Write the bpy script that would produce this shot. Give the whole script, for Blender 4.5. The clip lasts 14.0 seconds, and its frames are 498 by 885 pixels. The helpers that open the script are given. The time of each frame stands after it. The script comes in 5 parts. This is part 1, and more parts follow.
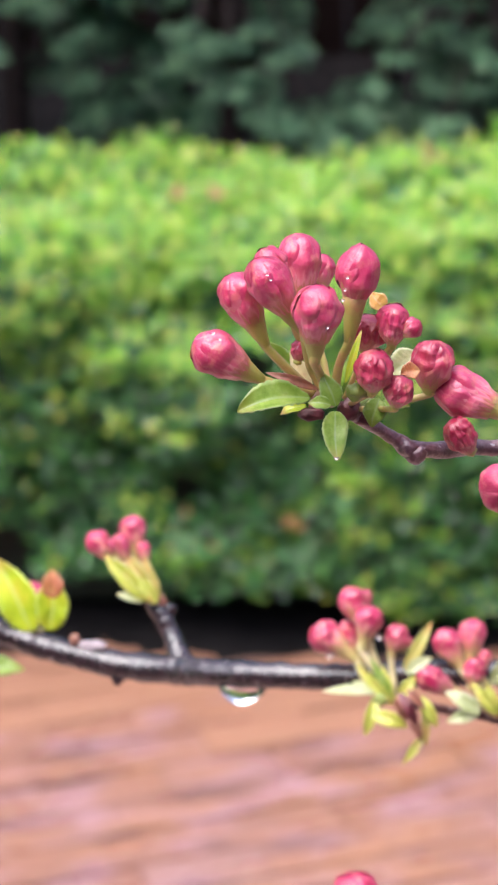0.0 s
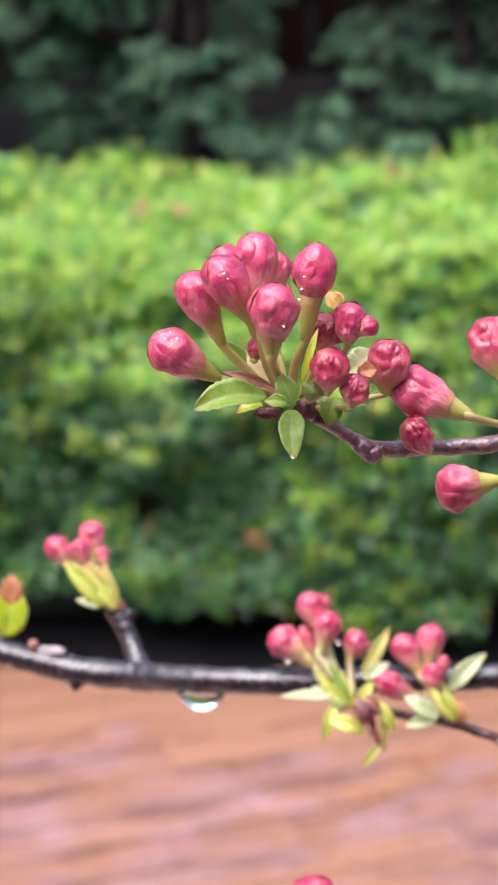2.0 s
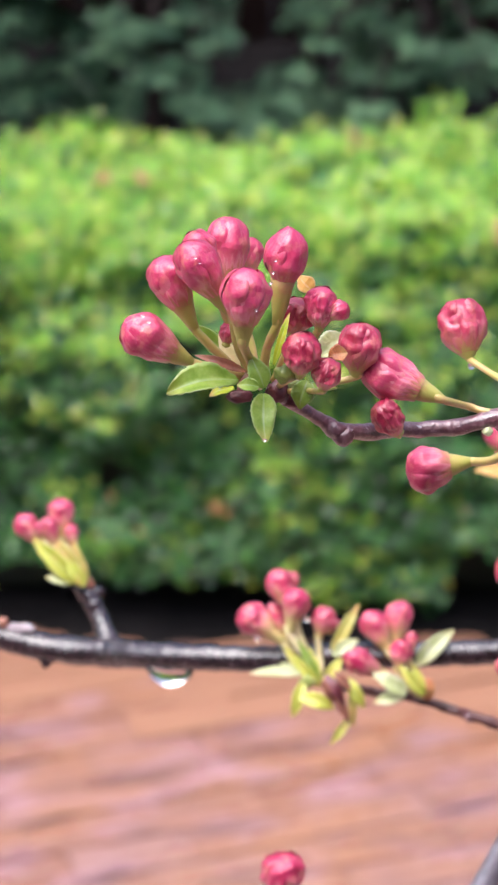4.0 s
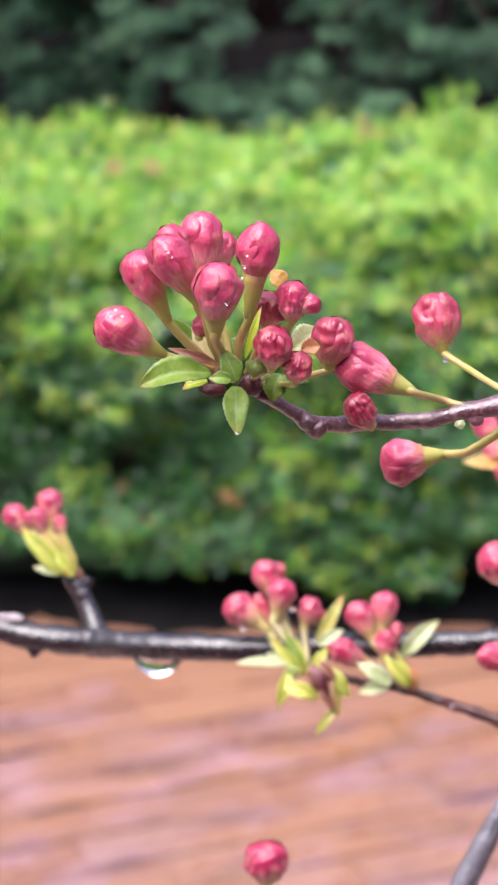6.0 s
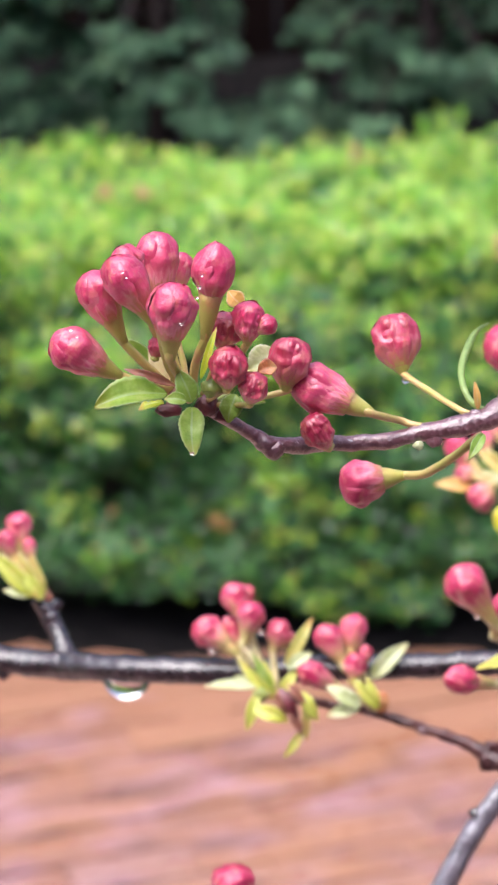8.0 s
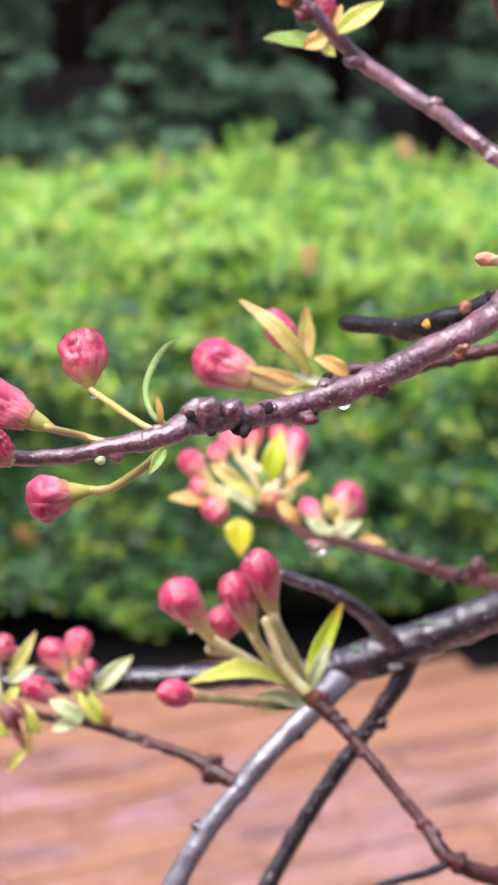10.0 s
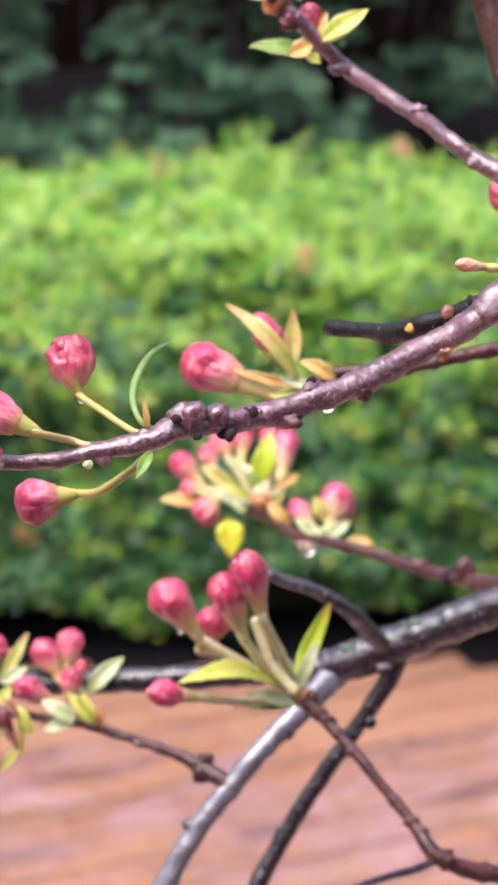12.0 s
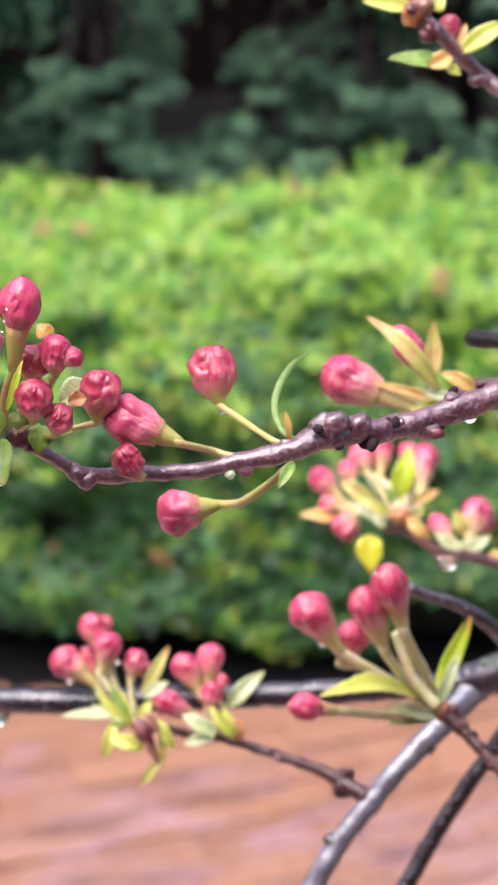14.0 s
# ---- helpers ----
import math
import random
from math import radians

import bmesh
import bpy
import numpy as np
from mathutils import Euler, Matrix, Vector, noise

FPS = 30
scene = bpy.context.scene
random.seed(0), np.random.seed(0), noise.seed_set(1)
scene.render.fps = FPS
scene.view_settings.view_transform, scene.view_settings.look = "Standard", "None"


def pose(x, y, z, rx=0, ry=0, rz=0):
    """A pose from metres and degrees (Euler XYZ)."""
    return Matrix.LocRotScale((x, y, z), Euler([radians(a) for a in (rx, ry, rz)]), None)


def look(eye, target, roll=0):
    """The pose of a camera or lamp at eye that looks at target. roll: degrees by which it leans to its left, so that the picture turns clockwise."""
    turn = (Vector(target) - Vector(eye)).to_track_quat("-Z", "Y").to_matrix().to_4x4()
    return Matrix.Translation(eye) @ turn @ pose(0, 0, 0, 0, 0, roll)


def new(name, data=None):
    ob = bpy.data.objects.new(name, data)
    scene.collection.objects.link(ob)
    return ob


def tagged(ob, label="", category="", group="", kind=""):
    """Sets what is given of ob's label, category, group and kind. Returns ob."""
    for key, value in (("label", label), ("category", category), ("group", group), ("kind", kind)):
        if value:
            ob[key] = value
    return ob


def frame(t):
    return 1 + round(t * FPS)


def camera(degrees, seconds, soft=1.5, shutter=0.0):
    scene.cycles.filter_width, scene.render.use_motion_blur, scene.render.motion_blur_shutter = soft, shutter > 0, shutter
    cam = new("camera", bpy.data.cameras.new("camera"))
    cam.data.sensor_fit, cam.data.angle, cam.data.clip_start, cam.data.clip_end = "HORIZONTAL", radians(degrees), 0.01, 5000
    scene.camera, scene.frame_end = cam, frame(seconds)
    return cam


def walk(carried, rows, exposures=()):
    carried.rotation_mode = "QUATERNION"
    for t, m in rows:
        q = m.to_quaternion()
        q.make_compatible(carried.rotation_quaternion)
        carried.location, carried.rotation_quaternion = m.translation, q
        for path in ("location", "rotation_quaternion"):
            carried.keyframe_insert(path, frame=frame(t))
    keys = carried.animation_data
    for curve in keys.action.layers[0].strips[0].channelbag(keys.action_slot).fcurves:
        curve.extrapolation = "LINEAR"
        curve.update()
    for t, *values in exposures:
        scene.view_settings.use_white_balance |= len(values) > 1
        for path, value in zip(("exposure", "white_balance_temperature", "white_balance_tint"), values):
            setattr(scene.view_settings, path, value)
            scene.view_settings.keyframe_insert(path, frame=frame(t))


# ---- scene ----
EXPOSURE = 0.87
cam = camera(9.0, 14.0, soft=2.4)
cam.data.dof.use_dof = True
cam.data.dof.focus_distance = 0.60
cam.data.dof.aperture_fstop = 64.0
PATH = [
    (0, (-0.0026, 0.0035, 2.7014), (-0.1164, 5.7431, 0.3613), -0.436),
    (0.5, (-0.0044, 0.0021, 2.7024), (-0.1065, 5.7463, 0.3714), -0.430),
    (1, (-0.0026, 0.0017, 2.7028), (-0.1214, 5.7486, 0.3788), -0.458),
    (1.5, (-0.0015, 0.0016, 2.6993), (-0.0897, 5.7548, 0.3907), -0.309),
    (2, (-0.0012, 0.0015, 2.6981), (-0.0440, 5.7558, 0.3913), -0.082),
    (2.5, (-0.0028, 0.0015, 2.6973), (-0.0118, 5.7538, 0.3856), -0.108),
    (3, (0.0000, -0.0000, 2.6970), (0.0000, 5.7485, 0.3744), -0.000),
    (3.5, (-0.0035, -0.0004, 2.6998), (0.0298, 5.7383, 0.3519), 0.058),
    (6, (0.0049, -0.0058, 2.7051), (0.0082, 5.7199, 0.3179), 0.054),
    (6.5, (0.0078, -0.0070, 2.7054), (0.0006, 5.7250, 0.3321), -0.025),
    (7, (0.0085, -0.0061, 2.7045), (0.0085, 5.7298, 0.3419), 0.043),
    (7.5, (0.0097, -0.0071, 2.7046), (0.0178, 5.7336, 0.3528), 0.007),
    (8, (0.0122, -0.0042, 2.7036), (0.0270, 5.7394, 0.3620), 0.078),
    (8.5, (0.0184, -0.0068, 2.7082), (0.0702, 5.7362, 0.3615), 0.187),
    (9, (0.0300, -0.0051, 2.7070), (0.2104, 5.7388, 0.3718), 0.650),
    (9.2, (0.0337, -0.0043, 2.7049), (0.2636, 5.7409, 0.3792), 0.887),
    (11.3, (0.0421, -0.0123, 2.7076), (0.4692, 5.7290, 0.3931), 1.328),
    (11.5, (0.0405, -0.0133, 2.7095), (0.4555, 5.7266, 0.3874), 1.264),
    (12, (0.0423, -0.0148, 2.7097), (0.4091, 5.7300, 0.3897), 1.157),
    (12.5, (0.0441, -0.0150, 2.7081), (0.3754, 5.7379, 0.4031), 0.920),
    (13, (0.0417, -0.0167, 2.7083), (0.3409, 5.7417, 0.4106), 0.820),
    (13.5, (0.0376, -0.0158, 2.7086), (0.2340, 5.7493, 0.4163), 0.448),
    (14, (0.0407, -0.0153, 2.7069), (0.1446, 5.7571, 0.4277), 0.020),
]
walk(cam, [(t, look(eye, target, roll)) for t, eye, target, roll in PATH], [(0, EXPOSURE, 5750, 11), (14, EXPOSURE, 5750, 11)])

# ---- daylight after rain ----
world = bpy.data.worlds.new("overcast_sky")
scene.world = world
world.use_nodes = True
wn = world.node_tree.nodes
sky = wn.new("ShaderNodeTexSky")
sky.sky_type = "NISHITA"
sky.sun_disc = False
sky.sun_elevation, sky.sun_rotation = radians(70), radians(235)
sky.air_density, sky.dust_density, sky.ozone_density = 1.0, 8.0, 0.3
wn["Background"].inputs["Strength"].default_value = 0.15
world.node_tree.links.new(sky.outputs["Color"], wn["Background"].inputs["Color"])
sun_data = bpy.data.lights.new("sun", "SUN")
sun_data.energy, sun_data.angle, sun_data.color = 1.5, radians(75), (1.0, 0.97, 0.93)
sun = new("sun", sun_data)
sun.matrix_world = look((-4.2, 2.6, 14), (0, 5.6, 0))


# ---- materials ----
def material(name, rough=0.5, spec=0.5, coat=0.0, coat_rough=0.1, sub=0.0):
    """A principled material; returns it with its node tree, shader and a colour mixer chain to fill."""
    m = bpy.data.materials.new(name)
    m.use_nodes = True
    nt = m.node_tree
    b = nt.nodes["Principled BSDF"]
    b.inputs["Roughness"].default_value = rough
    b.inputs["Specular IOR Level"].default_value = spec
    b.inputs["Coat Weight"].default_value = coat
    b.inputs["Coat Roughness"].default_value = coat_rough
    if sub:
        b.inputs["Subsurface Weight"].default_value = sub
        b.inputs["Subsurface Radius"].default_value = (0.002, 0.0008, 0.0006)
        b.inputs["Subsurface Scale"].default_value = 1.0
    return m, nt, b


def noise_node(nt, scale, detail=3.0, rough=0.55, coords="Object", squash=None):
    tc = nt.nodes.new("ShaderNodeTexCoord")
    n = nt.nodes.new("ShaderNodeTexNoise")
    n.inputs["Scale"].default_value, n.inputs["Detail"].default_value, n.inputs["Roughness"].default_value = scale, detail, rough
    link = nt.links.new
    if squash:
        mp = nt.nodes.new("ShaderNodeMapping")
        mp.inputs["Scale"].default_value = squash
        link(tc.outputs[coords], mp.inputs["Vector"])
        link(mp.outputs["Vector"], n.inputs["Vector"])
    else:
        link(tc.outputs[coords], n.inputs["Vector"])
    return n.outputs["Fac"]


def ramp(nt, fac, *stops):
    r = nt.nodes.new("ShaderNodeValToRGB")
    els = r.color_ramp.elements
    while len(els) < len(stops):
        els.new(0.5)
    for el, (at_, col) in zip(els, stops):
        el.position, el.color = at_, (*col, 1)
    nt.links.new(fac, r.inputs["Fac"])
    return r.outputs["Color"]


def mixed(nt, fac, a, b, mode="MIX"):
    x = nt.nodes.new("ShaderNodeMix")
    x.data_type, x.blend_type = "RGBA", mode
    for sock, v in (("Factor", fac), ("A", a), ("B", b)):
        socket = [s for s in x.inputs if s.name == sock and (s.type == ("VALUE" if sock == "Factor" else "RGBA"))][0]
        if isinstance(v, (int, float)):
            socket.default_value = v
        elif isinstance(v, tuple):
            socket.default_value = (*v, 1)
        else:
            nt.links.new(v, socket)
    return [s for s in x.outputs if s.type == "RGBA"][0]


def bump(nt, b, fac, strength, distance):
    n = nt.nodes.new("ShaderNodeBump")
    n.inputs["Strength"].default_value, n.inputs["Distance"].default_value = strength, distance
    nt.links.new(fac, n.inputs["Height"])
    nt.links.new(n.outputs["Normal"], b.inputs["Normal"])
    nt.links.new(n.outputs["Normal"], b.inputs["Coat Normal"])


def bark(name, dark, mid, pale, rough=0.3, coat=0.8, spots=0.72, relief=0.5, flake=0.5, film=1.5, grain=700, wet_rough=0.3):
    """Rough bark under a film of rain: the bark has the grain, the film lies smoother over it."""
    m, nt, b = material(name, rough, 0.25, coat, wet_rough)
    b.inputs["Coat IOR"].default_value = film
    big, fine, pore = noise_node(nt, 130), noise_node(nt, grain, 4), noise_node(nt, 900, 1, 0.3)
    col = ramp(nt, big, (0.35, dark), (0.65, mid))
    col = mixed(nt, ramp(nt, fine, (0.46, (0, 0, 0)), (0.68, (flake, flake, flake))), col, pale)
    col = mixed(nt, ramp(nt, pore, (spots, (0, 0, 0)), (spots + 0.03, (0.9, 0.9, 0.9))), col, (0.55, 0.46, 0.47))
    nt.links.new(col, b.inputs["Base Color"])
    nt.links.new(ramp(nt, big, (0.35, (rough * 0.7,) * 3), (0.7, (rough * 1.5,) * 3)), b.inputs["Roughness"])
    bump(nt, b, fine, relief, 0.0008)
    wet = nt.nodes.new("ShaderNodeBump")
    wet.inputs["Strength"].default_value, wet.inputs["Distance"].default_value = 0.45 * relief, 0.0008
    nt.links.new(fine, wet.inputs["Height"])
    nt.links.new(wet.outputs["Normal"], b.inputs["Coat Normal"])
    return m


BARK_TWIG = bark("purple_twig_bark", (0.075, 0.015, 0.024), (0.20, 0.062, 0.080), (0.52, 0.33, 0.38), 0.45, 1.0, 0.74, 0.75, 0.3, 1.92, 1000, 0.3)
BARK_RED = bark("red_brown_twig_bark", (0.034, 0.007, 0.008), (0.085, 0.020, 0.019), (0.24, 0.10, 0.10), 0.5, 0.6, 0.77, 0.6, 0.3, 1.5, 700, 0.35)
BARK_DARK = bark("dark_wet_bark", (0.008, 0.002, 0.004), (0.022, 0.006, 0.010), (0.14, 0.06, 0.085), 0.5, 1.0, 0.745, 0.75, 0.2, 1.8, 700, 0.24)
BARK_LIMB = bark("grey_limb_bark", (0.010, 0.004, 0.007), (0.034, 0.013, 0.022), (0.22, 0.15, 0.19), 0.45, 1.0, 0.745, 1.0, 0.25, 1.75, 600, 0.26)
BARK_FORK = bark("silvery_wet_bark", (0.075, 0.058, 0.076), (0.17, 0.14, 0.175), (0.42, 0.37, 0.43), 0.45, 1.0, 0.75, 0.7, 0.45, 2.1, 700, 0.32)
BARK_DEAD = bark("black_dead_bark", (0.004, 0.002, 0.003), (0.012, 0.005, 0.006), (0.05, 0.025, 0.03), 0.7, 0.5, 0.76, 1.0, 0.3, 1.45, 700, 0.3)
BARK_STEM = bark("brown_stem_bark", (0.04, 0.014, 0.012), (0.08, 0.032, 0.026), (0.14, 0.07, 0.055), 0.45, 0.3, 0.74, 0.4, 0.4)


def math_node(nt, op, a, b, c=0.0):
    n = nt.nodes.new("ShaderNodeMath")
    n.operation = op
    for sock, v in zip(n.inputs, (a, b, c)):
        if isinstance(v, (int, float)):
            sock.default_value = v
        else:
            nt.links.new(v, sock)
    return n.outputs[0]


def attribute(nt, name):
    n = nt.nodes.new("ShaderNodeAttribute")
    n.attribute_name = name
    return n.outputs["Fac"]


def petal_material(name, deep, mid, pale, low, peach=(0.62, 0.21, 0.15), foot=0.11):
    """Petals that run from a yellowish foot to a deep pink tip in uneven streaks, under a thin film of rain."""
    m, nt, b = material(name, 0.42, 0.45, 0.65, 0.16, sub=0.12)
    veins, patch = noise_node(nt, 1300, 3, 0.6), noise_node(nt, 240, 3, 0.6)
    stripe = attribute(nt, "stripe")
    height = math_node(nt, "MULTIPLY_ADD", stripe, 0.42, attribute(nt, "along"))
    height = math_node(nt, "MULTIPLY_ADD", patch, 0.5, height)
    height = math_node(nt, "MULTIPLY_ADD", height, 0.62, -foot)
    col = ramp(nt, height, (0.10, low), (0.22, peach), (0.32, pale), (0.44, mid), (0.68, deep))
    col = mixed(nt, ramp(nt, noise_node(nt, 330, 3, 0.6, squash=(1.3, 1.1, 1)), (0.52, (0, 0, 0)), (0.66, (0.6, 0.6, 0.6))), col, peach)
    col = mixed(nt, ramp(nt, stripe, (0.60, (0, 0, 0)), (0.95, (0.32, 0.32, 0.32))), col, pale)
    col = mixed(nt, ramp(nt, veins, (0.56, (0, 0, 0)), (0.75, (0.2, 0.2, 0.2))), col, pale)
    info = nt.nodes.new("ShaderNodeObjectInfo")
    col = mixed(nt, ramp(nt, info.outputs["Random"], (0.0, (0.0, 0.0, 0.0)), (1.0, (0.35, 0.35, 0.35))), col, deep)
    nt.links.new(col, b.inputs["Base Color"])
    bump(nt, b, mixed(nt, 0.5, ramp(nt, noise_node(nt, 480, 3, 0.6), (0.25, (0, 0, 0)), (0.75, (1, 1, 1))), ramp(nt, veins, (0.3, (0, 0, 0)), (0.75, (1, 1, 1)))), 0.32, 0.0005)
    return m


PETAL = petal_material("pink_petal", (0.50, 0.026, 0.105), (0.66, 0.090, 0.185), (0.80, 0.29, 0.34), (0.50, 0.36, 0.13))
PETAL_DARK = petal_material("crimson_petal", (0.34, 0.010, 0.050), (0.54, 0.045, 0.11), (0.68, 0.19, 0.22), (0.52, 0.32, 0.13))
PETAL_SMALL = petal_material("rose_petal", (0.42, 0.010, 0.070), (0.58, 0.045, 0.135), (0.74, 0.24, 0.28), (0.68, 0.52, 0.24), (0.74, 0.34, 0.25), 0.19)
PETAL_PALE = petal_material("pale_peach_petal", (0.75, 0.28, 0.14), (0.82, 0.42, 0.22), (0.85, 0.6, 0.42), (0.7, 0.5, 0.25))


def calyx_material(name, foot, cup, flush, sepal):
    """Yellow-green at the stalk, bronze in the cup, flushed rose at the sepals' tips."""
    m, nt, b = material(name, 0.42, 0.45, 0.35, 0.2, sub=0.1)
    n1, n2 = noise_node(nt, 330), noise_node(nt, 1300, 3)
    run = math_node(nt, "MULTIPLY_ADD", n1, 0.5, attribute(nt, "along"))
    col = ramp(nt, math_node(nt, "SUBTRACT", run, 0.25), (0.0, foot), (0.3, cup), (0.55, flush), (0.9, sepal))
    col = mixed(nt, ramp(nt, n2, (0.5, (0, 0, 0)), (0.8, (0.3, 0.3, 0.3))), col, foot)
    nt.links.new(col, b.inputs["Base Color"])
    bump(nt, b, n2, 0.25, 0.0004)
    return m


def soft_plant(name, a, b_, c, rough=0.4, scale=260, coat=0.25, sub=0.15, through_light=0.0, tip_warm=0.0):
    m, nt, b = material(name, rough, 0.5, coat, 0.12, sub=sub)
    n1, n2 = noise_node(nt, scale), noise_node(nt, scale * 5, 3)
    col = ramp(nt, n1, (0.35, a), (0.55, b_), (0.75, c))
    col = mixed(nt, ramp(nt, n2, (0.45, (0, 0, 0)), (0.8, (0.4, 0.4, 0.4))), col, a)
    if tip_warm:
        # a pale midrib and side veins, and a warmer tip
        rib, long_ = nt.nodes.new("ShaderNodeAttribute"), nt.nodes.new("ShaderNodeAttribute")
        rib.attribute_name, long_.attribute_name = "across", "along"
        pale = tuple(min(1.0, 0.55 * v + 0.42) for v in b_)
        col = mixed(nt, ramp(nt, rib.outputs["Fac"], (0.04, (0.28, 0.28, 0.28)), (0.13, (0, 0, 0))), col, pale)
        col = mixed(nt, ramp(nt, long_.outputs["Fac"], (0.72, (0, 0, 0)), (1.0, (tip_warm,) * 3)), col, (0.60, 0.27, 0.07))
        edge = ramp(nt, rib.outputs["Fac"], (0.8, (0, 0, 0)), (1.0, (0.35, 0.35, 0.35)))
        col = mixed(nt, edge, col, pale)
    nt.links.new(col, b.inputs["Base Color"])
    bump(nt, b, n2, 0.45, 0.0005)
    if through_light:
        tr = nt.nodes.new("ShaderNodeBsdfTranslucent")
        nt.links.new(col, tr.inputs["Color"])
        mx = nt.nodes.new("ShaderNodeMixShader")
        mx.inputs["Fac"].default_value = through_light
        nt.links.new(b.outputs["BSDF"], mx.inputs[1])
        nt.links.new(tr.outputs["BSDF"], mx.inputs[2])
        nt.links.new(mx.outputs["Shader"], nt.nodes["Material Output"].inputs["Surface"])
    return m


STALK = soft_plant("yellow_green_stalk", (0.72, 0.61, 0.27), (0.84, 0.73, 0.42), (0.82, 0.53, 0.40), 0.36, 240, 0.5, 0, 0.1)
STALK_WARM = soft_plant("ochre_stalk", (0.56, 0.50, 0.13), (0.68, 0.50, 0.18), (0.68, 0.36, 0.20), 0.36, 240, 0.5, 0, 0.15)
CALYX = calyx_material("bronze_green_calyx", (0.47, 0.46, 0.10), (0.46, 0.39, 0.10), (0.54, 0.22, 0.13), (0.58, 0.09, 0.12))
CALYX_PALE = calyx_material("cream_green_calyx", (0.66, 0.57, 0.22), (0.62, 0.45, 0.19), (0.66, 0.32, 0.20), (0.62, 0.14, 0.16))
LEAF_YOUNG = soft_plant("young_green_leaf", (0.26, 0.41, 0.05), (0.38, 0.53, 0.09), (0.50, 0.60, 0.18), 0.34, 300, 0.45, 0, 0.45, 0.25)
LEAF_YELLOW = soft_plant("yellow_green_leaf", (0.56, 0.60, 0.07), (0.68, 0.67, 0.12), (0.72, 0.48, 0.12), 0.34, 300, 0.45, 0, 0.25, 0.25)
LEAF_BRIGHT = soft_plant("lime_yellow_leaf", (0.50, 0.64, 0.02), (0.66, 0.74, 0.03), (0.76, 0.70, 0.05), 0.34, 200, 0.45, 0, 0.22, 0.8)
LEAF_LEMON = soft_plant("lemon_yellow_leaf", (0.70, 0.66, 0.02), (0.82, 0.73, 0.03), (0.80, 0.52, 0.06), 0.34, 160, 0.45, 0, 0.2, 0.8)
LEAF_GOLD = soft_plant("golden_bronze_leaf", (0.54, 0.52, 0.10), (0.66, 0.54, 0.15), (0.64, 0.29, 0.12), 0.34, 160, 0.45, 0, 0.25, 0.8)
LEAF_PALE = soft_plant("pale_downy_leaf", (0.52, 0.57, 0.24), (0.64, 0.67, 0.37), (0.73, 0.71, 0.50), 0.34, 300, 0.45, 0, 0.3, 0.25)
LEAF_ORANGE = soft_plant("bronze_orange_leaf", (0.66, 0.33, 0.07), (0.72, 0.45, 0.12), (0.62, 0.50, 0.14), 0.38, 300, 0.35, 0, 0.2, 0.25)
SCALE_RED = soft_plant("red_brown_scale", (0.20, 0.07, 0.05), (0.32, 0.13, 0.08), (0.42, 0.22, 0.12))
SCALE_ORANGE = soft_plant("orange_brown_scale", (0.34, 0.10, 0.05), (0.55, 0.22, 0.08), (0.5, 0.3, 0.12))
SCALE_DARK = soft_plant("dark_maroon_scale", (0.07, 0.012, 0.018), (0.13, 0.024, 0.035), (0.22, 0.07, 0.06))
SCALE_GREEN = soft_plant("green_bud_scale", (0.18, 0.24, 0.04), (0.30, 0.34, 0.08), (0.42, 0.38, 0.16))
SCALE_PALE = soft_plant("pale_bud_scale", (0.42, 0.34, 0.36), (0.54, 0.45, 0.48), (0.66, 0.58, 0.60))
SCAR = soft_plant("black_scar", (0.012, 0.004, 0.007), (0.026, 0.008, 0.014), (0.05, 0.018, 0.026), 0.85, 600, 0.0, 0)
LICHEN = soft_plant("orange_lichen", (0.5, 0.26, 0.03), (0.6, 0.34, 0.05), (0.55, 0.4, 0.12), 0.8, 900, 0.0, 0)
LICHEN_GREEN = soft_plant("grey_green_lichen", (0.06, 0.08, 0.055), (0.15, 0.20, 0.14), (0.30, 0.38, 0.29), 0.8, 700, 0.0, 0)

WATER, _nt, _b = material("rain_water", 0.0, 0.5)
_b.inputs["Transmission Weight"].default_value, _b.inputs["IOR"].default_value = 1.0, 1.333
_b.inputs["Base Color"].default_value = (1, 1, 1, 1)


def foliage(name, stops, rough, through_light, scale, coat=0.32, deep=0.5):
    """Small leaves joined in one mesh: each island has a tone of its own."""
    m, nt, b = material(name, rough, 0.5, coat, 0.09)
    geo = nt.nodes.new("ShaderNodeNewGeometry")
    col = ramp(nt, geo.outputs["Random Per Island"], *stops)
    col = mixed(nt, ramp(nt, noise_node(nt, scale, 2), (0.4, (0, 0, 0)), (0.75 if deep < 0.6 else 0.6, (deep, deep, deep))), col, stops[0][1])
    nt.links.new(col, b.inputs["Base Color"])
    tr = nt.nodes.new("ShaderNodeBsdfTranslucent")
    nt.links.new(col, tr.inputs["Color"])
    mx = nt.nodes.new("ShaderNodeMixShader")
    mx.inputs["Fac"].default_value = through_light
    nt.links.new(b.outputs["BSDF"], mx.inputs[1])
    nt.links.new(tr.outputs["BSDF"], mx.inputs[2])
    nt.links.new(mx.outputs["Shader"], nt.nodes["Material Output"].inputs["Surface"])
    return m


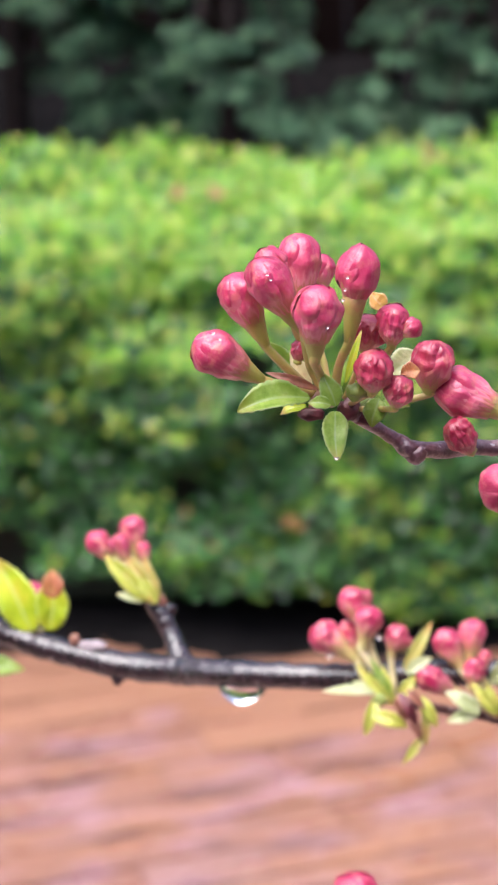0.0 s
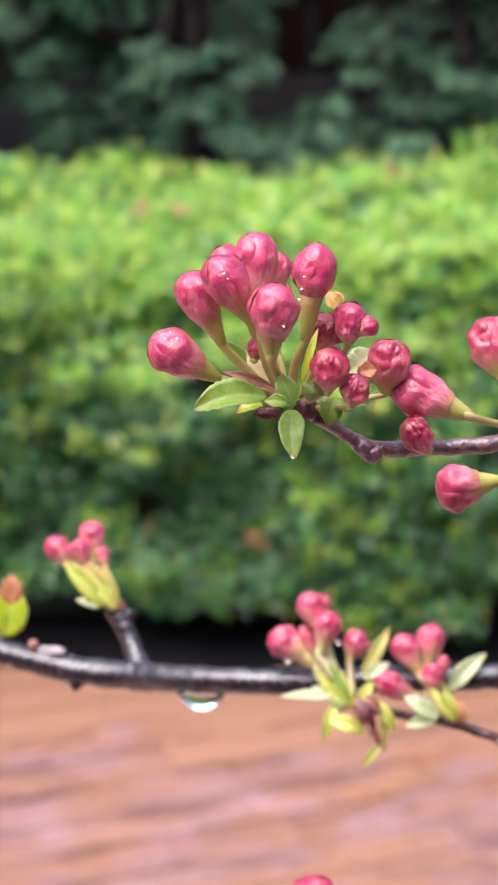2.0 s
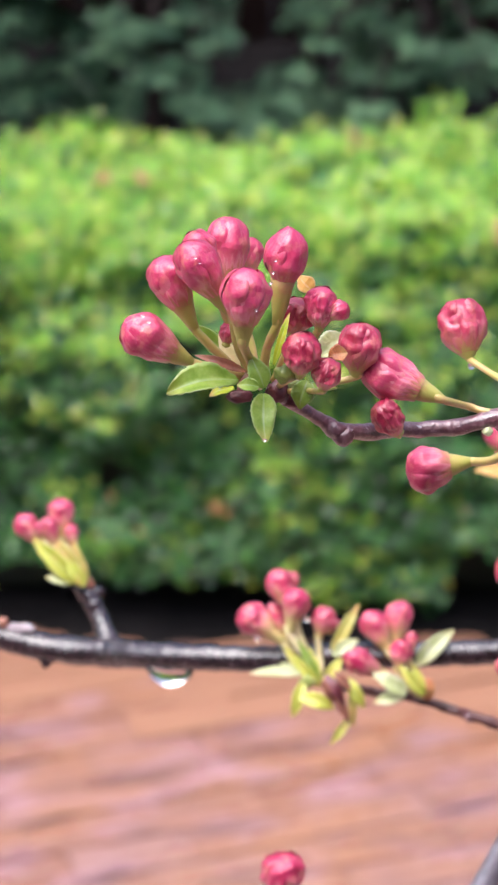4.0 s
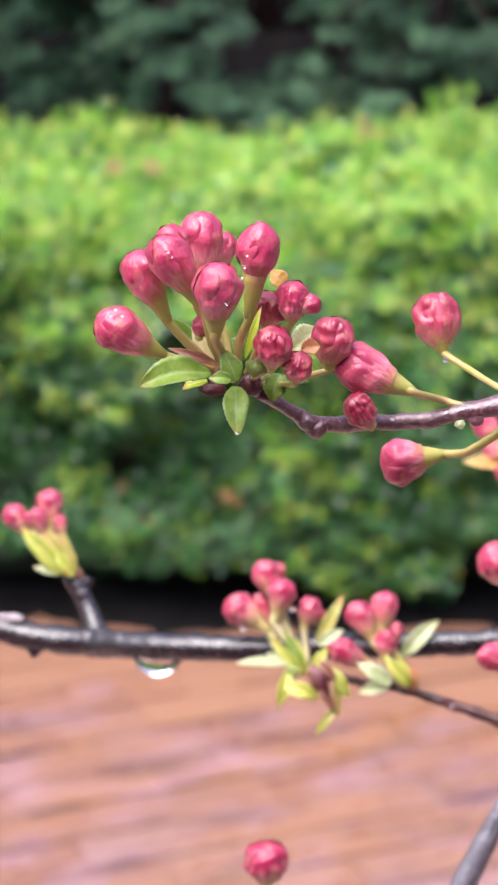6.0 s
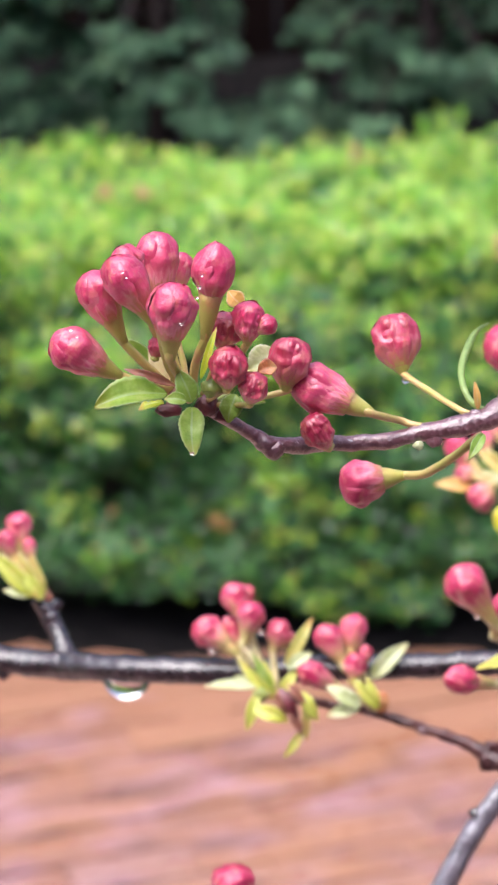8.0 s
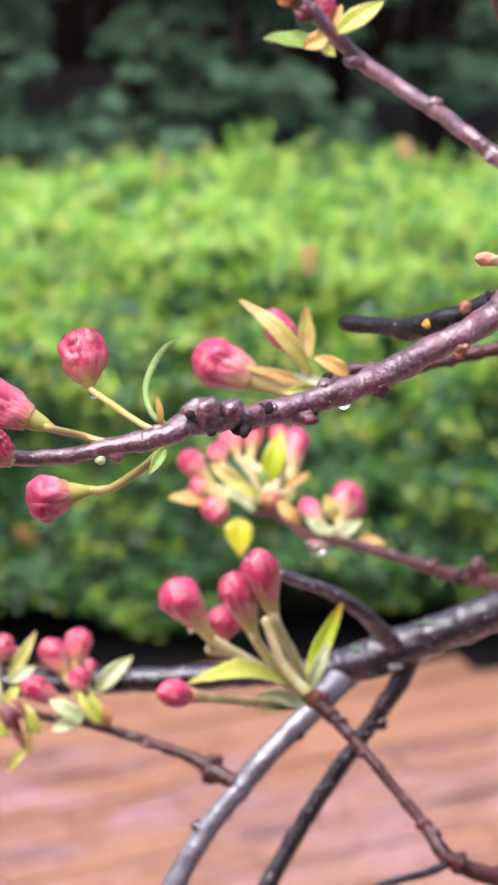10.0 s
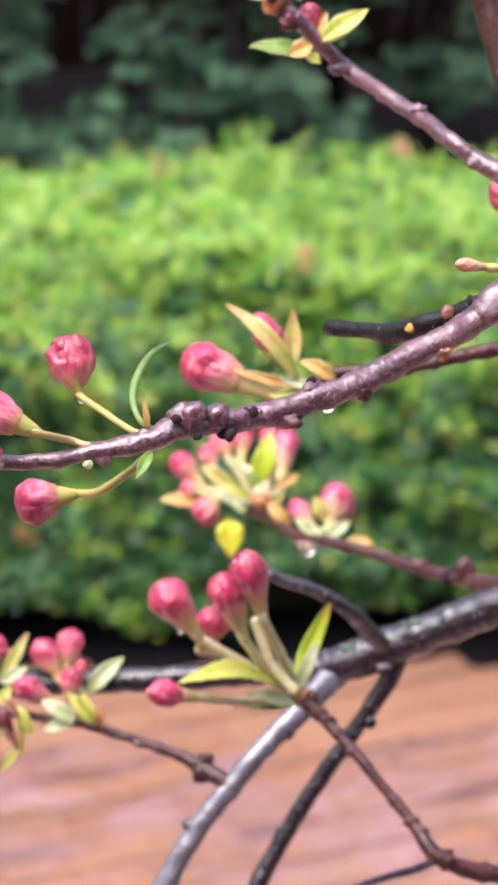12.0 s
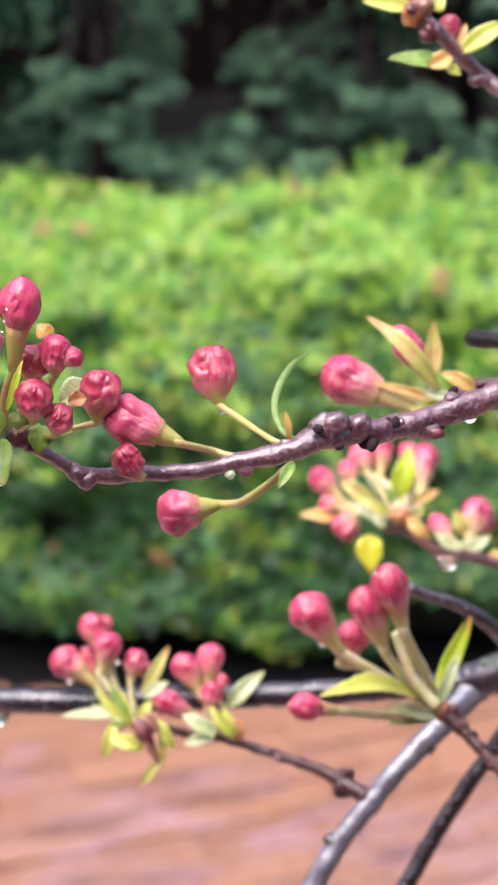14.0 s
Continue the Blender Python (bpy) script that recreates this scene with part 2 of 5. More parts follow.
HEDGE_OLD = foliage("hedge_leaf_mature", [(0.0, (0.018, 0.07, 0.02)), (0.5, (0.055, 0.185, 0.045)), (1.0, (0.17, 0.39, 0.085))], 0.16, 0.2, 40, 0.6)
HEDGE_NEW = foliage("hedge_leaf_young", [(0.0, (0.17, 0.42, 0.035)), (0.5, (0.35, 0.62, 0.055)), (0.8, (0.60, 0.75, 0.10)), (1.0, (0.78, 0.72, 0.15))], 0.22, 0.38, 40, 0.55)
HEDGE_DEAD = foliage("hedge_leaf_orange", [(0.0, (0.5, 0.2, 0.08)), (1.0, (0.6, 0.36, 0.16))], 0.5, 0.3, 40)
EVERGREEN = foliage("evergreen_leaf", [(0.0, (0.012, 0.045, 0.026)), (0.5, (0.12, 0.28, 0.14)), (1.0, (0.44, 0.68, 0.34))], 0.45, 0.2, 4.5, 0.12, 0.6)
# near-black tone that puts the shade between leaves and twigs into the core
CORE = soft_plant("hedge_shade_core", (0.005, 0.008, 0.004), (0.009, 0.016, 0.006), (0.018, 0.03, 0.012), 0.8, 14, 0, 0)
TRUNK = bark("rough_trunk_bark", (0.02, 0.013, 0.012), (0.045, 0.028, 0.025), (0.08, 0.055, 0.05), 0.7, 0.1, 0.8)


def earth(name, a, b_, c, scale, spec=0.3):
    m, nt, b = material(name, 0.8, spec)
    n1, n2 = noise_node(nt, scale), noise_node(nt, scale * 9, 4)
    col = mixed(nt, ramp(nt, n2, (0.45, (0, 0, 0)), (0.75, (0.6, 0.6, 0.6))), ramp(nt, n1, (0.35, a), (0.65, b_)), c)
    nt.links.new(col, b.inputs["Base Color"])
    bump(nt, b, n2, 0.6, 0.01)
    return m


# damp soil; its near-black tone also carries the shade under the plants
SOIL = earth("shade_dark_soil", (0.005, 0.0045, 0.005), (0.010, 0.0085, 0.009), (0.018, 0.014, 0.014), 14, 0.1)
TURF = earth("far_grass", (0.02, 0.04, 0.012), (0.04, 0.075, 0.02), (0.06, 0.06, 0.03), 0.6)
MORTAR = earth("sandy_joint", (0.12, 0.07, 0.055), (0.18, 0.10, 0.075), (0.11, 0.075, 0.062), 30, 0.2)

CONCRETE = earth("grey_concrete", (0.22, 0.21, 0.20), (0.30, 0.29, 0.27), (0.18, 0.17, 0.16), 6)

BRICK, _nt, _b = material("wet_red_brick", 0.36, 0.5, 0.6, 0.25)
BRICK_TURN = radians(21)


def over_courses(scale, squash, detail=3):
    """Noise in world places, stretched along the courses, so that stains and painted sky sheen run across the bricks.
    """
    geo = _nt.nodes.new("ShaderNodeNewGeometry")
    mp = _nt.nodes.new("ShaderNodeMapping")
    mp.vector_type = "TEXTURE"
    mp.inputs["Rotation"].default_value = (0, 0, BRICK_TURN)
    mp.inputs["Scale"].default_value = (squash, 1, 1)
    n = _nt.nodes.new("ShaderNodeTexNoise")
    n.inputs["Scale"].default_value, n.inputs["Detail"].default_value = scale, detail
    _nt.links.new(geo.outputs["Position"], mp.inputs["Vector"])
    _nt.links.new(mp.outputs["Vector"], n.inputs["Vector"])
    return n.outputs["Fac"]


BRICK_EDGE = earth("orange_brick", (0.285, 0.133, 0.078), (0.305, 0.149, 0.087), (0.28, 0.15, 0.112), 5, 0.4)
_info = _nt.nodes.new("ShaderNodeObjectInfo")
_tone = ramp(_nt, _info.outputs["Random"], (0.0, (0.27, 0.125, 0.088)), (0.3, (0.30, 0.145, 0.105)), (0.6, (0.28, 0.138, 0.108)), (0.85, (0.31, 0.165, 0.14)), (1.0, (0.29, 0.145, 0.12)))
_tone = mixed(_nt, ramp(_nt, over_courses(4.8, 2.5), (0.42, (0, 0, 0)), (0.62, (0.7, 0.7, 0.7))), _tone, (0.35, 0.165, 0.088))
# lilac streaks: reflected sky painted into the brick colour
_tone = mixed(_nt, ramp(_nt, over_courses(13, 2.4), (0.48, (0, 0, 0)), (0.64, (0.65, 0.65, 0.65))), _tone, (0.38, 0.215, 0.25))
_tone = mixed(_nt, ramp(_nt, over_courses(16, 3.5, 4), (0.50, (0, 0, 0)), (0.68, (0.7, 0.7, 0.7))), _tone, (0.15, 0.08, 0.08))
_nt.links.new(_tone, _b.inputs["Base Color"])
bump(_nt, _b, noise_node(_nt, 220, 4), 0.4, 0.003)
_rr = ramp(_nt, over_courses(13, 2), (0.4, (0.2, 0.2, 0.2)), (0.65, (0.5, 0.5, 0.5)))
_nt.links.new(_rr, _b.inputs["Roughness"])


# ---- mesh helpers ----
def part(name, bm, mat, parent=None, label="", smooth=True):
    me = bpy.data.meshes.new(name)
    bmesh.ops.recalc_face_normals(bm, faces=bm.faces)
    bm.to_mesh(me)
    bm.free()
    if smooth:
        me.polygons.foreach_set("use_smooth", [True] * len(me.polygons))
    me.materials.append(mat)
    ob = new(name, me)
    if parent:
        ob.parent = parent
        ob.matrix_parent_inverse = parent.matrix_world.inverted()
    return tagged(ob, label)


def mesh_part(name, verts, faces, mat, parent=None, label="", smooth=False):
    me = bpy.data.meshes.new(name)
    me.from_pydata([tuple(v) for v in verts], [], [tuple(int(i) for i in f) for f in faces])
    if smooth:
        me.polygons.foreach_set("use_smooth", [True] * len(me.polygons))
    me.materials.append(mat)
    ob = new(name, me)
    if parent:
        ob.parent = parent
    return tagged(ob, label)


# ---- ground ----
def slab(name, x0, x1, y0, y1, z0, z1, mat, label, category):
    bm = bmesh.new()
    bmesh.ops.create_cube(bm, size=1, matrix=Matrix.LocRotScale(((x0 + x1) / 2, (y0 + y1) / 2, (z0 + z1) / 2), None, (x1 - x0, y1 - y0, z1 - z0)))
    return tagged(part(name, bm, mat, smooth=False), label, category, kind="structure")


# the garden's plan is drawn larger and set out at this scale
GARDEN = 0.62
HEDGE_Y, HEDGE_H, HEDGE_DEEP = 9.03, 1.29, 1.1


def ground_sheet():
    n, verts, faces = 41, [], []
    for j in range(n):
        for i in range(n):
            a, b = (i / (n - 1) * 2 - 1), (j / (n - 1) * 2 - 1)
            x, y = 300 * a * abs(a) ** 1.5, 300 * b * abs(b) ** 1.5
            verts.append((x, y, -0.06 + (0.05 * noise.noise((x * 0.1, y * 0.1, 0)) if abs(x) + abs(y) > 12 else 0)))
    faces = [(j * n + i, j * n + i + 1, (j + 1) * n + i + 1, (j + 1) * n + i) for j in range(n - 1) for i in range(n - 1)]
    tagged(mesh_part("ground", verts, faces, TURF, smooth=True), "short grass and earth reaching to the horizon", "ground", kind="structure")


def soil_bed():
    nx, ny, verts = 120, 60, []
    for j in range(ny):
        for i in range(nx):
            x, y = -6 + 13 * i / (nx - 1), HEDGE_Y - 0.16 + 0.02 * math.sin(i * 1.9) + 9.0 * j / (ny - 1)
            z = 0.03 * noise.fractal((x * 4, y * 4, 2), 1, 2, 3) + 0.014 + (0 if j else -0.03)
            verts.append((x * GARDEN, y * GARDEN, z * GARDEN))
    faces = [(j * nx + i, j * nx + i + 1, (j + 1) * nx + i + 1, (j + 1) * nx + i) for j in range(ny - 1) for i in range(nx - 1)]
    tagged(mesh_part("soil_bed", verts, faces, SOIL, smooth=True), "damp soil bed under hedge and shrubs, darkened in colour for their shade", "soil", kind="structure")


ground_sheet()
soil_bed()
pavement = slab("pavement", -6 * GARDEN, 7 * GARDEN, -2.5 * GARDEN, HEDGE_Y * GARDEN, -0.055, -0.008, MORTAR, "wet red brick paving laid in straight courses", "pavement")


for kx in (-3.80, 4.26):
    slab("kerb", kx, kx + 0.15, -2.5 * GARDEN, HEDGE_Y * GARDEN - 0.12, -0.06, 0.03, CONCRETE, "plain grey concrete kerb along the paving edge", "kerb")


# ---- foliage built of many small leaves ----
def leaf_mesh(places, normals, ups, lengths, widths):
    """Vertices and faces of folded oval leaves: a base, two pairs of sides, a midrib and a tip each."""
    n = len(places)
    normals = normals / np.linalg.norm(normals, axis=1, keepdims=True)
    along = ups - (ups * normals).sum(1, keepdims=True) * normals
    along /= np.linalg.norm(along, axis=1, keepdims=True) + 1e-9
    side = np.cross(along, normals)
    shape = [(0, 0, 0), (0.3, -0.42, 0.10), (0.3, 0, -0.02), (0.3, 0.42, 0.10), (0.68, -0.40, 0.08), (0.68, 0, -0.02), (0.68, 0.40, 0.08), (1, 0, -0.10)]
    verts = np.empty((n, 8, 3))
    for k, (a, s, h) in enumerate(shape):
        verts[:, k] = places + along * (a * lengths)[:, None] + side * (s * widths)[:, None] + normals * (h * widths * 1.6)[:, None]
    quad = np.array([(0, 2, 1, 1), (0, 3, 2, 2), (1, 2, 5, 4), (2, 3, 6, 5), (4, 5, 7, 7), (5, 6, 7, 7)])
    base = (np.arange(n) * 8)[:, None, None]
    faces = (quad[None] + base).reshape(-1, 4)
    out = [tuple(dict.fromkeys(f)) for f in faces.tolist()]
    return verts.reshape(-1, 3), out


def hedge_skin(rng, n, x0, x1):
    """Random places on the front and top of the clipped hedge, with outward directions."""
    front = rng.random(n) < 0.58
    x = rng.uniform(x0, x1, n)
    z = np.where(front, rng.uniform(0.04, HEDGE_H, n), HEDGE_H)
    y = np.where(front, HEDGE_Y, HEDGE_Y + rng.uniform(0, HEDGE_DEEP, n))
    nx, ny, nz = np.zeros(n), np.where(front, -1.0, 0.0), np.where(front, 0.25, 1.0)
    # rounded shoulders, and a face that draws in towards the ground
    edge = np.clip((z - (HEDGE_H - 0.25)) / 0.25, 0, 1) * front
    y += 0.10 * edge**2 + (0.20 * np.clip(1 - z / 0.35, 0, 1) - 0.12 * (1 - z / HEDGE_H)) * front
    nz += 1.2 * edge
    near = np.clip(1 - (y - HEDGE_Y) / 0.3, 0, 1) * (~front)
    z = z - 0.08 * near**2
    ny -= near
    return x, y, z, np.stack([nx, ny, nz], 1), front


def wave(x, y, z, s, seed):
    return np.array([noise.noise((a * s + seed, b * s, c * s)) for a, b, c in zip(x, y, z)])


def build_hedge():
    rng = np.random.default_rng(5)
    hedge = tagged(new("hedge"), "clipped evergreen hedge with bright young top growth", "hedge")
    home = np.array((0.3, HEDGE_Y + HEDGE_DEEP / 2, 0))
    hedge.location, hedge.scale = home * GARDEN, (GARDEN,) * 3
    x0, x1 = -5.5, 6.5
    # a solid core that fills the hedge's inner shade with dark colour
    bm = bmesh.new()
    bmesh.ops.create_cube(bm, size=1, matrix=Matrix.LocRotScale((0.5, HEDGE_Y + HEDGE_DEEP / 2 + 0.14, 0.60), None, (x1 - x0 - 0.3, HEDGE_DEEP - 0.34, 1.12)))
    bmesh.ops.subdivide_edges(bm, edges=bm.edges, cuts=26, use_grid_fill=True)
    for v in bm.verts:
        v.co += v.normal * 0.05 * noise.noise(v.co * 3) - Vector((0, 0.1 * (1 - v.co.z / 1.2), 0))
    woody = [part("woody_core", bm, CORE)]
    for k in range(60):
        x, y = -5.2 + 11.4 * (k + rng.random()) / 60, HEDGE_Y + 0.20 + 0.6 * rng.random()
        bm = bmesh.new()
        bmesh.ops.create_cone(bm, cap_ends=True, segments=7, radius1=0.02, radius2=0.012, depth=0.5, matrix=Matrix.Translation((x, y, 0.2)) @ Euler((rng.normal() * 0.2, rng.normal() * 0.2, 0)).to_matrix().to_4x4())
        woody.append(part("stem", bm, TRUNK))
    for ob in woody:
        ob.parent = hedge
        ob.matrix_parent_inverse = Matrix.Translation(-Vector(home))
    for name, count in (("mature_foliage", 80000), ("young_foliage", 60000)):
        young = name == "young_foliage"
        # dense along the stretch that is passed, thinner towards both ends
        near, far = hedge_skin(rng, int(count * 0.08), -1.5, 2.1), hedge_skin(rng, int(count * 0.031), x0, x1)
        x, y, z, nrm = (np.repeat(np.concatenate([near[k], far[k]]), 9, axis=0) for k in range(4))
        count = len(x)
        per_spray = np.repeat(rng.random(count // 9), 9)
        spray_face = np.repeat(rng.normal(size=(count // 9, 3)), 9, axis=0)
        lump = (wave(x * 0.8, y, z * 1.6, 2.6, 3) * 0.17 + wave(x, y, z, 6.0, 9) * 0.17) * np.where(z > HEDGE_H - 0.05, 0.45, 1.0)
        lump = np.clip(lump, -0.16, 0.13)
        belly = np.exp(-(((x - 0.25) / 0.4) ** 2)) * (z < 0.95)
        lump += 0.09 * belly - 0.09 * np.clip((-0.3 - x) / 0.2, 0, 1) * (z < 0.95)
        depth = rng.random(count) ** 1.6 * (0.09 if young else 0.18)
        out = nrm / np.linalg.norm(nrm, axis=1, keepdims=True)
        p = np.stack([x, y, z], 1) + out * (lump - depth * 0.6 - per_spray * 0.05 + (0.02 if young else 0.0))[:, None]
        p += rng.normal(size=(count, 3)) * (0.024, 0.014, 0.015) + spray_face * rng.normal(size=(count, 1)) * 0.012
        # young growth crowds the top and thins out down the face; gaps stay open between the sprays
        high = np.clip((p[:, 2] - 0.35) / (HEDGE_H - 0.35), 0, 1)
        holes = wave(x * 0.7, y, z * 1.3, 3.8, 21) + 0.5 * wave(x, y, z, 8.0, 33)
        pick = np.repeat(rng.random(count // 9), 9)
        keep = pick < (0.07 + 0.10 * belly + 0.90 * high**2.3 if young else 1.0 - 0.45 * high)
        keep &= holes > (-0.42 if young else -0.62) - 0.6 * (high > 0.7)
        keep &= p[:, 2] > 0.10 + 0.24 * np.clip((-0.4 - x) / 0.2, 0, 1) + 0.12 * np.clip((x - 0.6) / 0.1, 0, 1) * np.clip((1.0 - x) / 0.1, 0, 1) + 0.24 * wave(x, y, z, 2.6, 40)
        p, out, n = p[keep], out[keep], int(keep.sum())
        face = out * 0.8 + spray_face[keep] * 0.35 + rng.normal(size=(n, 3)) * 0.35 + np.array([0, -0.15, 0.6])
        ups = rng.normal(size=(n, 3)) * 0.7 + out * 0.5 + np.array([0, 0, 0.4])
        lengths = rng.uniform(0.022, 0.040, n)
        v, f = leaf_mesh(p, face, ups, lengths, lengths * rng.uniform(0.5, 0.65, n))
        ob = mesh_part(name, v - home, f, HEDGE_NEW if young else HEDGE_OLD, hedge, "glossy lime-green young leaves" if young else "dark green mature leaves")
        tagged(ob, kind="stuff")
    # upright young shoots along the top
    ps, ns, us, ls = [], [], [], []
    for k in range(560):
        x, y = rng.uniform(-1.6, 2.2) if k < 400 else rng.uniform(x0, x1), HEDGE_Y + rng.uniform(0.05, HEDGE_DEEP)
        tall = rng.uniform(0.012, 0.065)
        if k < 7:
            x, y, tall = 0.66 + 0.035 * rng.normal(), HEDGE_Y + 0.95 + 0.03 * rng.normal(), rng.uniform(0.10, 0.17)
        lean = rng.normal(size=2) * 0.25
        for h in np.arange(0.0, tall, 0.012):
            a = rng.uniform(0, 6.28)
            ps.append((x + lean[0] * h, y + lean[1] * h, HEDGE_H + h))
            us.append((math.cos(a), math.sin(a), 0.8))
            ns.append((-math.cos(a), -math.sin(a), 1.0))
            ls.append(rng.uniform(0.026, 0.044))
    ls = np.array(ls)
    v, f = leaf_mesh(np.array(ps), np.array(ns), np.array(us), ls, ls * 0.55)
    tagged(mesh_part("top_growth", v - home, f, HEDGE_NEW, hedge, "upright lime-green shoots"), kind="stuff")
    # a few faded leaves on the top and low on the face
    spots = [(-0.38, 9.30, 1.40), (-0.30, 9.31, 1.40), (0.39, 9.72, 1.41), (0.79, 9.02, 1.33), (0.81, 9.03, 1.30), (1.16, 9.9, 1.395), (1.18, 9.93, 1.395), (-0.33, 8.98, 0.36), (-0.05, 8.92, 0.45), (0.70, 8.95, 0.42), (-0.42, 9.0, 0.42)]
    sp = np.repeat(np.array(spots), 3, axis=0) + rng.normal(size=(len(spots) * 3, 3)) * 0.014
    ls = rng.uniform(0.04, 0.055, len(sp))
    v, f = leaf_mesh(sp, rng.normal(size=(len(sp), 3)) * 0.4 + (0, -0.6, 0.7), rng.normal(size=(len(sp), 3)), ls, ls * 0.6)
    tagged(mesh_part("faded_leaves", v - home, f, HEDGE_DEAD, hedge, "faded orange leaves"), kind="stuff")


build_hedge()


def taper(bm, pts, radii, seg=8, rough=0.0, scale=60.0):
    """A bent, tapering tube with closed ends, along smoothed points."""
    pts = [Vector(p) for p in pts]
    rings, n = [], len(pts)
    side = None
    for k, p in enumerate(pts):
        d = (pts[min(k + 1, n - 1)] - pts[max(k - 1, 0)]).normalized()
        if side is None:
            side = d.orthogonal().normalized()
        side = (side - d * side.dot(d)).normalized()
        up = d.cross(side)
        ring = []
        for s in range(seg):
            a = 2 * math.pi * s / seg
            o = side * math.cos(a) + up * math.sin(a)
            q = p + o * radii[k]
            r = radii[k] * (1 + rough * noise.noise(q * scale) + 0.6 * rough * noise.noise(q * scale * 3.1))
            ring.append(bm.verts.new(p + o * r))
        rings.append(ring)
    for a, b in zip(rings, rings[1:]):
        for s in range(seg):
            bm.faces.new((a[s], a[(s + 1) % seg], b[(s + 1) % seg], b[s]))
    for ring, sign in ((rings[0], -1), (rings[-1], 1)):
        d = (pts[1] - pts[0]).normalized() if sign < 0 else (pts[-1] - pts[-2]).normalized()
        rr = radii[0] if sign < 0 else radii[-1]
        tip = bm.verts.new(sum((v.co for v in ring), Vector()) / seg + d * sign * rr * 0.5)
        for s in range(seg):
            bm.faces.new((ring[s], ring[(s + 1) % seg], tip) if sign > 0 else (ring[(s + 1) % seg], ring[s], tip))


def smooth_line(pts, steps):
    """Catmull-Rom through points of any width."""
    p = [np.array(q, float) for q in pts]
    p = [2 * p[0] - p[1], *p, 2 * p[-1] - p[-2]]
    out = []
    for a, b, c, d in zip(p, p[1:], p[2:], p[3:]):
        for t in np.arange(steps) / steps:
            out.append(0.5 * (2 * b + (c - a) * t + (2 * a - 5 * b + 4 * c - d) * t**2 + (3 * b - a - 3 * c + d) * t**3))
    return out + [p[-2]]


BOUGHS = [(-0.51, 1.04, 0.8), (-0.32, 1.14, 1.2), (-0.22, 1.17, 1.2), (-0.30, 1.0, 1.0), (-0.14, 0.9, 1.1), (-0.2, 0.97, 1.0), (-0.07, 1.16, 0.8), (-0.12, 0.83, 0.8),
          (-0.43, 1.2, 1.1), (-0.9, 0.94, 0.6), (-0.92, 1.14, 0.6), (-1.14, 1.22, 1.0), (-1.08, 1.3, 1.0), (-1.3, 1.1, 1.0), (0.32, 1.08, 0.9), (0.27, 1.2, 0.8), (0.23, 0.91, 0.5), (0.08, 0.79, 0.6),
          (0.64, 1.14, 1.1), (0.74, 1.09, 1.0), (0.53, 0.97, 0.7), (0.68, 0.88, 1.1), (0.52, 0.82, 0.9), (0.95, 1.1, 1.0), (0.77, 1.0, 0.9), (0.86, 0.86, 1.1),
          (1.05, 0.96, 0.9), (1.17, 0.9, 0.9), (1.35, 1.0, 1.0), (1.48, 1.1, 1.1), (1.62, 0.96, 1.0), (1.7, 1.14, 1.0)]


